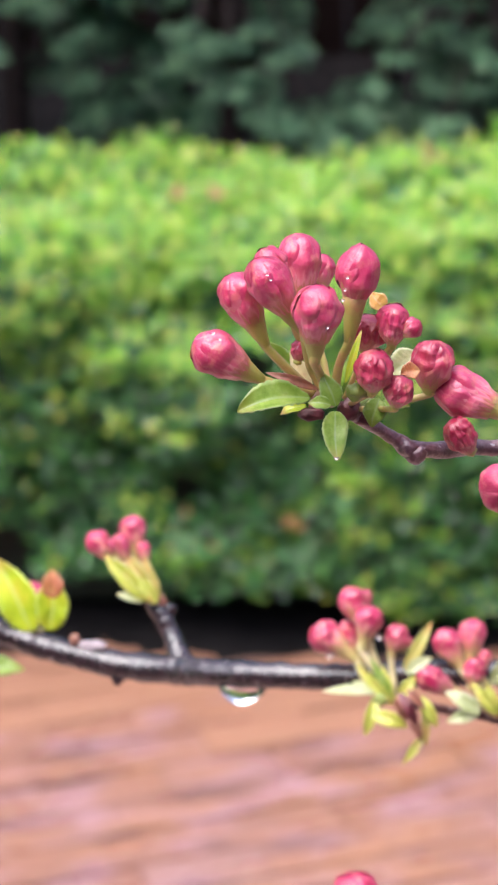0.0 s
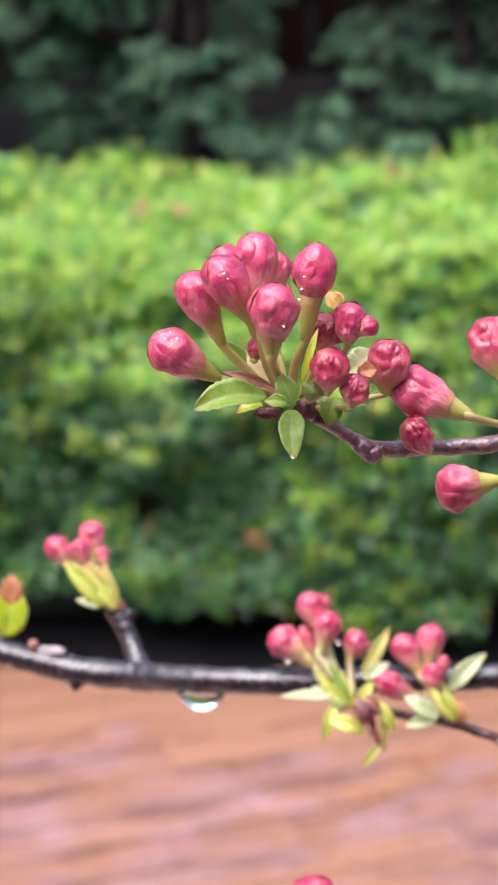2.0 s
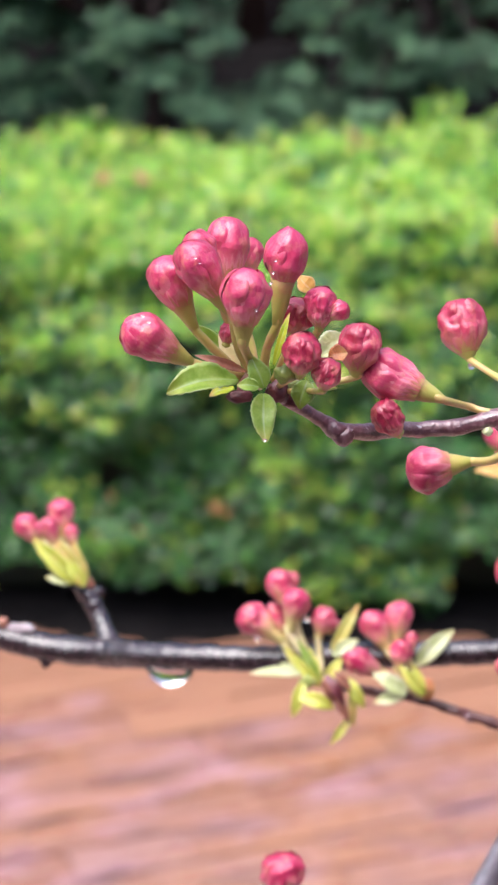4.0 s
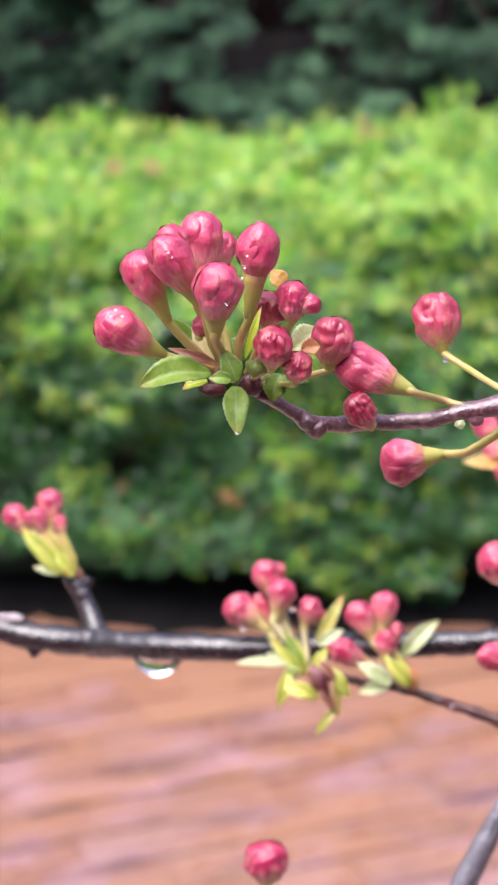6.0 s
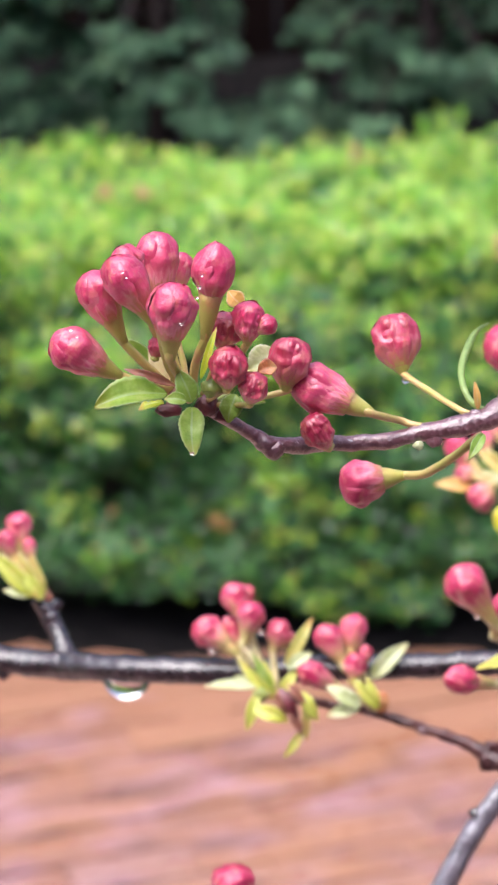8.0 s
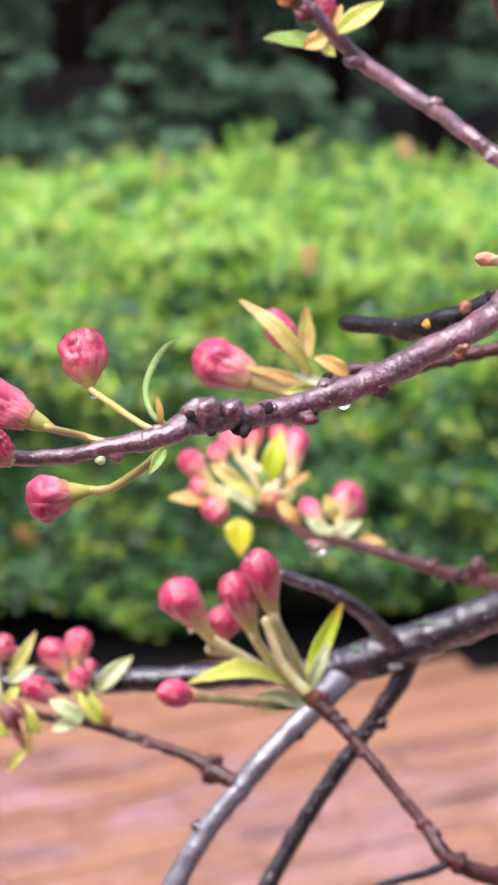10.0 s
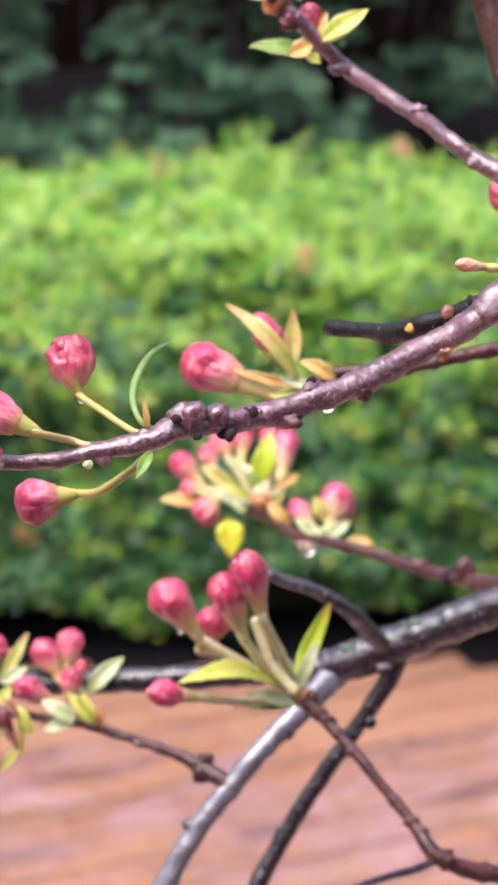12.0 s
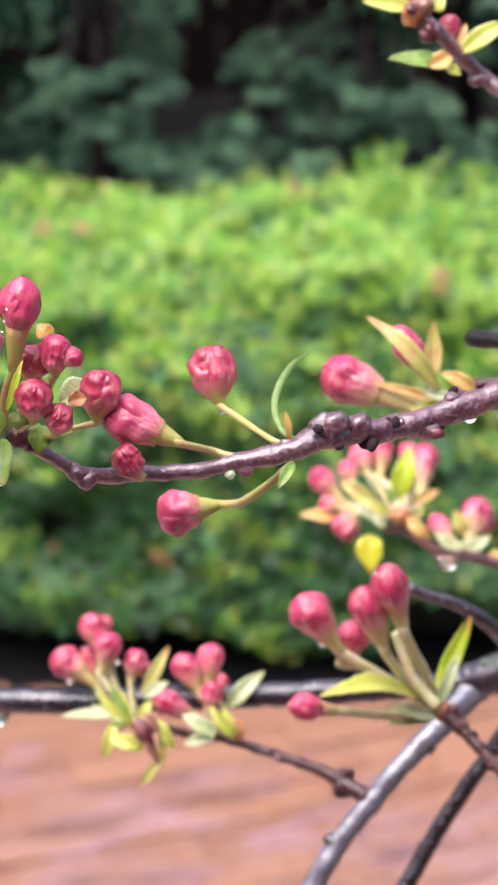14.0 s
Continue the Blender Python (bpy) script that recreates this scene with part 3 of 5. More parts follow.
def evergreen(x, y, height, spread, seed, label, front):
    """A shrub of drooping boughs; the front row carries the boughs listed above its foot, the rest of the crown grows at random."""
    rng = np.random.default_rng(seed)
    tree = tagged(new("evergreen_shrub"), label, "shrub", "dark evergreens behind the hedge")
    tree.location, tree.scale = (x * GARDEN, y * GARDEN, 0), (GARDEN,) * 3
    bm = bmesh.new()
    taper(bm, [(0, 0.1, -0.05), (0.03, 0.12, 0.5 * height), (0.0, 0.05, height * 0.9)], [0.07, 0.05, 0.02], 9, 0.15, 5)
    part("trunk", bm, TRUNK).parent = tree
    ps, ns, us, ls = [], [], [], []

    def limb(z, end):
        bm = bmesh.new()
        mid = Vector((end.x * 0.5, end.y * 0.5, z + 0.10))
        taper(bm, [(0, 0.1, z - 0.05), mid, end], [0.022, 0.013, 0.005], 5)
        part("limb", bm, TRUNK).parent = tree
        return mid

    def clump(c, wide, count, small, big):
        """A shallow dome of leaves that hang outward from their twig."""
        for _ in range(count):
            d = Vector(rng.normal(size=3))
            d.normalize()
            d.z = abs(d.z) * 0.75 - 0.25
            d *= wide * rng.uniform(0.75, 1.05)
            ps.append(c + d)
            us.append(Vector((d.x, d.y, -0.5 * wide)) / wide + Vector(rng.normal(size=3)) * 0.3)
            ns.append(Vector((d.x * 0.6, d.y * 0.6 - 0.2 * wide, wide)) / wide + Vector(rng.normal(size=3)) * 0.25)
            ls.append(rng.uniform(small, big))

    for bx, bz, size in front:
        end = Vector((bx - x, rng.uniform(-0.35, 0.0), bz))
        limb(bz + rng.uniform(0.05, 0.25), end)
        lean = rng.uniform(-0.6, 0.6)
        for k in range(6):
            step = (k - 2.5) / 2.5
            c = end + Vector((step * 0.075 * size, rng.normal() * 0.05, -lean * step * 0.07 * size + rng.normal() * 0.03 - 0.02 * step * step))
            clump(c, size * rng.uniform(0.028, 0.058), int(90 * size), 0.020, 0.034)
    for k in range(26):
        z = height * (0.06 + 0.9 * (k + rng.random()) / 26)
        a = rng.uniform(0, 6.283)
        reach = spread * (1.05 - 0.5 * z / height) * rng.uniform(0.6, 1.15)
        end = Vector((math.cos(a) * reach, math.sin(a) * reach, z + rng.uniform(-0.3, 0.05)))
        if (front and end.z < 1.6 and end.y < 0.3) or (y > 13 and end.z < 1.5):
            continue
        mid = limb(z, end)
        for _ in range(3):
            c = mid.lerp(end, rng.uniform(0.4, 1.1)) + Vector(rng.normal(size=3) * 0.12)
            # back-row crowns stay out of view; their coarse leaves are added to cast shade
            if y > 13:
                clump(c, rng.uniform(0.2, 0.34), 240, 0.12, 0.19)
            else:
                clump(c, rng.uniform(0.10, 0.20), 240, 0.035, 0.06)
    ls = np.array(ls)
    v, f = leaf_mesh(np.array(ps), np.array(ns), np.array(us), ls, ls * rng.uniform(0.38, 0.5, len(ls)))
    tagged(mesh_part("crown", v, f, EVERGREEN, tree, "drooping sprays of dark glossy leaves"), kind="stuff")


SHRUBS = [(-2.4, 12.2, 3.2, 0.95), (-1.2, 12.3, 3.0, 0.8), (-0.32, 12.2, 3.0, 0.7), (0.72, 12.2, 3.0, 0.7), (1.55, 12.3, 3.1, 0.7), (2.5, 12.3, 2.8, 0.9), (3.6, 12.5, 3.2, 0.95), (-1.9, 13.6, 3.4, 1.0), (-0.6, 13.8, 3.4, 1.0), (0.35, 13.9, 3.4, 0.9), (1.3, 13.8, 3.4, 1.0), (2.4, 13.7, 3.4, 1.0)]
for k, (ex, ey, eh, es) in enumerate(SHRUBS):
    carried_boughs = [b for b in BOUGHS if ey < 13 and min(SHRUBS[:7], key=lambda q: abs(q[0] - b[0]))[0] == ex]
    evergreen(ex, ey, eh, es, 40 + k, "dark evergreen shrub with drooping glossy sprays", carried_boughs)


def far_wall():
    """The brown boards that close the garden behind the shrubs, with the shade there put into their colour."""
    fence = tagged(new("garden_fence"), "brown board fence behind the shrubs, coloured near-black for the shade there", "fence")
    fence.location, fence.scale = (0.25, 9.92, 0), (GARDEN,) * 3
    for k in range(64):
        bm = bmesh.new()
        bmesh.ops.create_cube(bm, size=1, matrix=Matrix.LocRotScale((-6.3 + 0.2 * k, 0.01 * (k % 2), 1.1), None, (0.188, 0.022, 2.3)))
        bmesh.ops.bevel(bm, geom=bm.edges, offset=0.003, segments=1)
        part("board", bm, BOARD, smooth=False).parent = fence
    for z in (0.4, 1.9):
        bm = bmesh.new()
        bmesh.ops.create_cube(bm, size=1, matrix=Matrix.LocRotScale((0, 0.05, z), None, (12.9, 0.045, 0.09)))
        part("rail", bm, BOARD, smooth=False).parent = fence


BLOCKER_GREY = earth("sky_blocker_grey", (0.11, 0.10, 0.098), (0.14, 0.13, 0.125), (0.09, 0.083, 0.08), 2)
# brown boards taken near black, so the shrub gaps look shaded
BOARD = earth("shade_dark_boards", (0.009, 0.005, 0.0045), (0.014, 0.0075, 0.007), (0.022, 0.013, 0.012), 5, 0.05)
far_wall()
# unseen wall behind the camera, added to keep low sky out of reflections
slab("wall_south", -5.6, 6.2, -1.80, -1.56, -0.06, 4.4, BLOCKER_GREY, "plain dark grey wall, unseen, added to block low sky behind the camera", "wall")

# ---- the crab apple tree: a frame of its own, in millimetres: right, up and away ----
EYE = 2.697
LEAN = look((0, 0, EYE), (0, math.cos(radians(22)), EYE - math.sin(radians(22))))


def at(r, u, a):
    return LEAN @ (Vector((r, u, -(a + 620))) / 1000)


tree = tagged(new("crab_apple_tree"), "wet crab apple tree with dark branches and pink buds", "tree")
tree.location = (0.52, 0.85, 0)
TREE_INV = Matrix.Translation(tree.location).inverted()
MM = 0.001


def hang(ob, parent=None):
    """Puts a mesh made in world places under the tree or one of its parts."""
    ob.parent = parent or tree
    ob.matrix_parent_inverse = Matrix() if parent else TREE_INV
    return ob


node_rng = np.random.default_rng(23)


def stem(name, pts, mat, seg=16, label=""):
    line = smooth_line(pts, 14)
    bm = bmesh.new()
    # swollen nodes at uneven steps along the bark
    radii, run, node = [], 0.0, node_rng.uniform(2, 8)
    swell = node_rng.uniform(0.08, 0.26)
    woody = mat in (BARK_RED, BARK_DARK, BARK_LIMB, BARK_FORK)
    for k, q in enumerate(line):
        run += float(np.linalg.norm(q[:3] - line[k - 1][:3])) if k else 0.0
        if run > node + 2.5:
            node, swell = run + node_rng.uniform(3, 10), node_rng.uniform(0.08, 0.26)
        radii.append(q[3] * MM * 0.95 * (1 + ((swell if mat is BARK_RED else 0.3 * swell) * math.exp(-(((run - node) / 0.9) ** 2)) if woody else 0)))
    taper(bm, [at(*q[:3]) for q in line], radii, seg, 0.21 if mat is BARK_TWIG else 0.14 if mat is BARK_RED else 0.11, 260)
    return hang(part(name, bm, mat, label=label))


def knob(c, rx, ry, mat, name, turn=0):
    lump = 0.16 if mat is SCAR else 0.26 if mat is BARK_TWIG else 0.38
    bm = bmesh.new()
    bmesh.ops.create_icosphere(bm, subdivisions=3, radius=1)
    for v in bm.verts:
        v.co *= 1 + lump * noise.noise(v.co * 1.5 + Vector(c)) + 0.35 * lump * noise.noise(v.co * 4 + Vector(c))
    spin = Euler((0, 0, turn * 0.6)).to_matrix().to_4x4()
    m = Matrix.Translation(at(*c)) @ LEAN.to_3x3().to_4x4() @ spin @ Matrix.Diagonal((rx * MM, ry * MM, min(rx, ry) * 0.7 * MM, 1))
    bmesh.ops.transform(bm, matrix=m, verts=bm.verts)
    return hang(part(name, bm, mat))


def set_along(ob, values, name="along"):
    layer = ob.data.attributes.new(name, "FLOAT", "POINT")
    layer.data.foreach_set("value", values)


def bud_profile(h, kind):
    """Half width of a bud at height h from calyx (0) to tip (1)."""
    if kind == "crumpled":
        return (0.34 + 0.66 * math.sin(min(1, h / 0.5) * math.pi / 2)) * (1 if h < 0.55 else max(0, 1 - ((h - 0.55) / 0.47) ** 2.6) ** 0.5)
    if kind == "pointed":
        return (0.28 + 0.72 * math.sin(min(1, h / 0.55) * math.pi / 2) ** 1.4) * (1 if h < 0.55 else max(0, 1 - ((h - 0.55) / 0.455) ** 1.9) ** 0.75)
    rise, foot = min(1, h / 0.60), 0.56 if kind == "folded" else 0.52
    return (foot + (1 - foot) * (0.4 * rise + 0.6 * math.sin(rise * math.pi / 2))) * (1 if h < 0.60 else max(0, 1 - ((h - 0.60) / 0.405) ** 2.1) ** 0.62)


bud_rng = np.random.default_rng(11)


def flower_bud(tip, base, half, stalk=None, stalk_r=0.8, kind="closed", calyx=1.0):
    """A bud of five overlapping petals on a swollen calyx with narrow sepals, and its stalk."""
    if stalk and len(stalk) > 1:
        # the bud leans the way its stalk comes
        lean = (stalk[1][2] - base[2]) * 0.7
        most = 0.5 * math.dist(tip[:2], base[:2])
        base = (base[0], base[1], base[2] + max(-most, min(most, lean)))
    top, low = at(*tip), at(*base)
    # the petals reach down into the cup
    low += (low - top) * 0.10
    axis = top - low
    length, half = axis.length, half * 1.05 * MM
    axis.normalize()
    side = axis.orthogonal().normalized()
    side = Matrix.Rotation(bud_rng.uniform(0, 6.28), 3, axis) @ side
    up = axis.cross(side)
    mat = PETAL_PALE if kind == "pale" else PETAL_DARK if kind == "crumpled" and bud_rng.random() < (0.75 if tip[2] < 150 else 0.25) else PETAL_SMALL if half < 3.0 * MM or tip[2] > 150 else PETAL
    seed = Vector(tip)
    # calyx: a cup under the petals, with five sepals pressed against them
    cup = half * (0.55 if kind != "crumpled" else 0.42)
    bm = bmesh.new()
    down = length * (0.34 if kind != "crumpled" else 0.10) * calyx
    line = [low - axis * down, low - axis * down * 0.62, low - axis * down * 0.28, low + axis * length * 0.05, low + axis * length * 0.2]
    taper(bm, line, [stalk_r * MM * 1.05, max(cup * 0.58, stalk_r * MM * 1.08), max(cup * 0.80, stalk_r * MM * 1.1), cup * 0.98, cup * 1.12], 10, 0.12, 400)
    flush = [v for v in (0.0, 0.12, 0.25, 0.4, 0.5) for _ in range(10)] + [0.0, 0.5]
    long_cup = 0.55 if kind == "pointed" else 0.30
    for k in range(5):
        a = 2 * math.pi * k / 5 + bud_rng.uniform(-0.2, 0.2)
        o = side * math.cos(a) + up * math.sin(a)
        w = o.cross(axis)
        reach = length * long_cup * bud_rng.uniform(0.5, 1.5)
        grid = []
        for j in range(6):
            h = j / 5
            y = length * 0.04 + reach * h
            r = half * (0.985 * bud_profile(min(1, y / length), kind) + 0.03 * (1 - h))
            wid = half * (0.19 * (1 - h) ** 0.7 + 0.012)
            grid.append([bm.verts.new(low + axis * y + o * (r * (1.0 - 0.07 * s * s)) + w * (s * wid)) for s in (-1, -0.5, 0, 0.5, 1)])
            flush += [0.35 + 0.65 * h] * 5
        for r0, r1 in zip(grid, grid[1:]):
            for s in range(4):
                bm.faces.new((r0[s], r0[s + 1], r1[s + 1], r1[s]))
    body = part("flower_bud", bm, CALYX_PALE if tip[2] > 150 else CALYX, label="swollen bronze-green calyx with narrow sepals")
    set_along(body, flush)
    hang(body)
    # five petals wound round one another, each with one edge tucked under and one lying free
    soft_kind = kind in ("closed", "pointed", "pale")
    rumple, dents = {"crumpled": (0.14, 0.20), "folded": (0.06, 0.20)}.get(kind, (0.05, 0.15))
    fine = 1.0 if half < 3.7 * MM else 0.7
    nu, nv = 25, 19
    for k in range(5):
        a0 = 2 * math.pi * k / 5 + bud_rng.uniform(-0.2, 0.2)
        wide = bud_rng.uniform(0.90, 1.06)
        lift = 1.0 + (0.04 if soft_kind else 0.06) * bud_rng.uniform(-1.0, 0.8)
        high = bud_rng.uniform(0.93, 1.01) if soft_kind else bud_rng.uniform(0.93, 1.02)
        twist = bud_rng.uniform(0.5, 0.8) if soft_kind else bud_rng.uniform(-0.2, 0.6)
        keel = bud_rng.uniform(0.01, 0.07) if soft_kind else bud_rng.uniform(0.0, 0.07)
        along, stripes = [], []
        bm = bmesh.new()
        grid = []
        for j in range(nv):
            h = j / (nv - 1)
            row = []
            for i in range(nu):
                s = i / (nu - 1) * 2 - 1
                round_top = 1 - (0.06 if soft_kind else 0.10) * abs(s) ** 3
                y = (0.03 + (high - 0.03) * h * round_top) * length
                hh = min(0.995, y / length)
                ang = a0 + s * wide + twist * hh * hh
                free = (s + 1) / 2
                lobe = 0.92 + 0.09 * free * free * (3 - 2 * free) + 0.05 * (1 - s * s) - 0.05 * max(0, (s - 0.82) / 0.18) ** 2
                lobe += keel * max(0, 1 - abs(s + 0.1) / 0.45) * min(1, hh * 2.5)
                r = half * bud_profile(hh, kind) * (1 + (lift * lobe - 1) * min(1, 0.25 + hh * 2.4))
                o = side * math.cos(ang) + up * math.sin(ang)
                q = low + axis * y + o * r
                tall = 2.4 * fine if rumple > 0.1 else 1.2
                fold = noise.noise(Vector((ang * (3.0 * fine if rumple > 0.1 else 1.6), hh * tall, k * 3.7)) + seed * 0.37)
                dent = noise.noise((q - low) / half * (2.6 * fine if rumple > 0.1 else 1.5) + seed * 0.21 + Vector((k * 3.1, 0, 0)))
                vein = noise.noise(Vector((ang * 10, hh * 0.8, k * 2.9)) + seed * 0.5)
                q += o * half * (0.010 * vein + fold * rumple + dent * dents) * min(1, hh * 2.5)
                row.append(bm.verts.new(q))
                along.append(0.25 + 0.75 * h if kind == "pointed" else h)
                stripes.append(0.5 + 0.9 * noise.noise(Vector((ang * 6, hh * 1.2, k * 5.3)) + seed * 0.11) + 0.3 * max(0, s) ** 12)
            grid.append(row)
        for r0, r1 in zip(grid, grid[1:]):
            for i in range(nu - 1):
                bm.faces.new((r0[i], r0[i + 1], r1[i + 1], r1[i]))
        petal = part("petal", bm, mat)
        set_along(petal, along)
        set_along(petal, stripes, "stripe")
        hang(petal, body)
    # inner petals fill the bud
    bm = bmesh.new()
    bmesh.ops.create_uvsphere(bm, u_segments=12, v_segments=10, radius=1)
    inner = []
    turn = Matrix((side, up, axis)).transposed()
    for v in bm.verts:
        h = (v.co.z + 1) / 2
        flat = Vector((v.co.x, v.co.y, 0))
        flat = flat.normalized() * bud_profile(min(0.97, h), kind) * 0.955 * half if flat.length > 1e-5 else flat
        v.co = low + axis * (0.04 + 0.95 * h) * length + turn @ flat
        inner.append(h)
    core = part("inner_petals", bm, mat)
    set_along(core, inner)
    hang(core, body)
    if stalk:
        # the stalk leaves the calyx along its axis before it bends away
        foot = low - axis * down
        rest = [at(*p) for p in stalk[1:]]
        rest = [p for p in rest if (p - foot).length > 0.5 * length] or rest[-1:]
        if rest:
            line = smooth_line([tuple(low - axis * down * 0.3), tuple(foot), *[tuple(p) for p in rest]], 6)
            bm = bmesh.new()
            n = len(line)
            taper(bm, [Vector(p) for p in line], [stalk_r * MM * ((1.05 if kind != "crumpled" else 0.8) - 0.1 * min(1, 1.4 * k / n)) for k in range(n)], 9, 0.14, 420)
            hang(part("stalk", bm, STALK if tip[2] > 150 else STALK_WARM), body)
    return body


def leaf(base, tip, half, mat, bend=0.1, face=0.3, label="", sharp=0.3):
    """A folded leaf with a midrib groove, fine teeth and real thickness. face: how far it lies flat to the sky."""
    a, b = at(*base), at(*tip)
    axis = b - a
    length = axis.length
    axis.normalize()
    toward = (LEAN.to_3x3() @ Vector((0, 0, 1))).normalized()
    sky_up = LEAN.to_3x3() @ Vector((0, 1, 0))
    n = (toward * (1 - 0.55 * face) + sky_up * face * 0.9)
    n = (n - axis * n.dot(axis)).normalized()
    side = axis.cross(n)
    half *= MM
    nu, nv, bm = 9, 31, bmesh.new()
    odd = noise.noise(Vector(base) * 0.31 + Vector(tip) * 0.17)
    sheets, across, along = [], [], []
    for layer in (0.5, -0.5):
        grid = []
        for j in range(nv):
            h = j / (nv - 1)
            w = half * 1.12 * (math.sin(math.pi * min(1, h * 0.97 + 0.015) ** (0.88 + 0.3 * odd - 0.25 * sharp)) ** (0.7 + 0.5 * sharp)) * (1 if h < 0.97 else 0.35)
            w *= 1 + 0.10 * noise.noise(Vector((h * 4, odd * 30, 0)))
            row = []
            for i in range(nu):
                s = i / (nu - 1) * 2 - 1
                tooth = 1 + (0.07 * ((j % 3) / 2 - 0.5) if abs(s) == 1 else 0)
                fold = (0.34 + 0.3 * odd) * abs(s) * w
                vein = 0.045 * half * math.sin((h * 8 - abs(s) * 1.1) * 6.283) * abs(s)
                ripple = 0.22 * half * abs(s) * noise.noise(Vector((s * 1.3, h * 4, odd * 50)))
                twist = side * (0.12 * half * math.sin(h * 5 + odd * 9))
                q = a + axis * (length * h) + side * (s * w * tooth) + twist * h + n * (fold + vein + ripple + bend * length * math.sin(h * math.pi) + layer * 0.00022)
                row.append(bm.verts.new(q))
                across.append(abs(s))
                along.append(h)
            grid.append(row)
        sheets.append(grid)
    for grid in sheets:
        for r0, r1 in zip(grid, grid[1:]):
            for i in range(nu - 1):
                bm.faces.new((r0[i], r0[i + 1], r1[i + 1], r1[i]))
    g0, g1 = sheets
    loop0 = [g0[0][i] for i in range(nu)] + [g0[j][-1] for j in range(1, nv)] + [g0[-1][i] for i in range(nu - 2, -1, -1)] + [g0[j][0] for j in range(nv - 2, 0, -1)]
    loop1 = [g1[0][i] for i in range(nu)] + [g1[j][-1] for j in range(1, nv)] + [g1[-1][i] for i in range(nu - 2, -1, -1)] + [g1[j][0] for j in range(nv - 2, 0, -1)]
    for k in range(len(loop0)):
        m = (k + 1) % len(loop0)
        bm.faces.new((loop0[k], loop0[m], loop1[m], loop1[k]))
    ob = part("leaf", bm, mat, label=label)
    set_along(ob, along)
    set_along(ob, across, "across")
    return hang(ob)


def water_drop(c, rx, ry, skew=0.0):
    """A pendant drop: a narrow top against the bark, flanks that narrow to a rounded foot; skew draws one end of it up along the bark."""
    bm = bmesh.new()
    bmesh.ops.create_uvsphere(bm, u_segments=28, v_segments=20, radius=1)
    for v in bm.verts:
        if v.co.z > 0:
            v.co.z *= 0.2
            v.co.y *= 0.5
        else:
            ring, deep = math.hypot(v.co.x, v.co.y), min(1, -v.co.z)
            wedge = (1 - deep) ** 0.9 + 0.06 * ring
            neck = min(wedge, 0.62 + 1.2 * deep)
            v.co.x *= (0.7 * ring + 0.3 * wedge) / max(ring, 1e-6)
            v.co.y *= neck / max(ring, 1e-6)
        v.co.z += skew * v.co.x * (1 - max(0, -v.co.z)) * 0.5
    m = Matrix.Translation(at(*c)) @ Matrix.Diagonal((rx * MM, 1.06 * min(rx, ry) * MM, ry * MM, 1))
    bmesh.ops.transform(bm, matrix=m, verts=bm.verts)
    ob = part("water_drop", bm, WATER)
    return tagged(ob, "clear hanging rain drop on the wet branch", "water drop", "rain drops on the tree")


def trunk():
    bm = bmesh.new()
    line = smooth_line([(0.52, 0.85, -0.03, 0.075), (0.51, 0.84, 0.6, 0.058), (0.50, 0.82, 1.4, 0.048), (0.47, 0.80, 2.0, 0.038), (0.45, 0.78, 2.45, 0.029), (0.44, 0.76, 2.85, 0.016)], 10)
    taper(bm, [Vector(q[:3]) for q in line], [q[3] for q in line], 18, 0.14, 25)
    hang(part("trunk", bm, BARK_LIMB))


trunk()

# the near flowering twig
stem("twig", [(4, 10.4, -10.9, 1.01), (7, 8.5, -8.1, 1.32), (14.8, 4, -2.5, 1.53), (18.5, 2.1, -1.1, 1.85), (31.2, 2.4, 6.7, 1.66), (40.2, 2.7, 7.9, 1.78), (47.2, 4.1, 7.9, 1.88), (54, 5.5, 7.9, 2.09), (60.3, 7, 7.9, 2.3), (66.7, 9.6, 9.8, 2.82), (80.8, 11.3, 15.6, 2.74), (90.4, 13.8, 18.8, 2.75), (102.9, 18, 22.1, 2.87), (109.2, 20.9, 25.5, 3), (116.7, 24.9, 28.8, 2.91), (124.2, 28.5, 30.8, 2.92), (130.7, 32.3, 34.7, 3.26), (135.6, 36.1, 34.7, 4.34), (142.8, 39.6, 40.7, 4.83), (159.3, 43, 52.5, 5.35), (198.2, 39.7, 87.8, 7.05), (283.3, 8.4, 173, 10.53)], BARK_TWIG, label='purple-brown wet twig with pale pores')
stem("dead_spur", [(103.2, 32.2, 76, 1.9), (104.3, 32.1, 72.1, 2.05), (110.7, 31.2, 64.3, 1.95), (114.8, 30.2, 56.4, 2.6), (120.1, 31.5, 48.6, 2.6), (125.8, 33.4, 44.6, 2.2), (131.6, 35.8, 40.7, 2.12), (136.4, 37.5, 40.7, 2.36)], BARK_DEAD, label='black dead spur wet on its upper side')
stem("side_twig", [(105.7, 21.5, 151.2, 1.24), (108.7, 23.2, 149.6, 1.51), (113.1, 23.8, 148.1, 1.64), (118.6, 24, 146.5, 1.64), (125.5, 24.1, 144.9, 1.64), (132.3, 25.6, 143.3, 1.63), (139.3, 27.3, 143.3, 1.77), (149.2, 29.1, 143.3, 1.91), (158, 30.3, 143.3, 2.05), (174.9, 31.2, 144.9, 2.46), (219, 25.6, 151.2, 3.44)], BARK_RED)
knob((18.5, 1.2, -1.6), 2.21, 1.99, BARK_TWIG, "knob", turn=0)
knob((67.5, 11.3, 9), 3.64, 3.36, BARK_TWIG, "knob", turn=0)
knob((73.3, 11.1, 11.2), 2.66, 2.81, BARK_TWIG, "knob", turn=0)
knob((82, 12.2, 14.9), 1.96, 1.69, BARK_TWIG, "knob", turn=0)
knob((94.1, 17, 18.9), 2.14, 1.71, BARK_TWIG, "knob", turn=0)
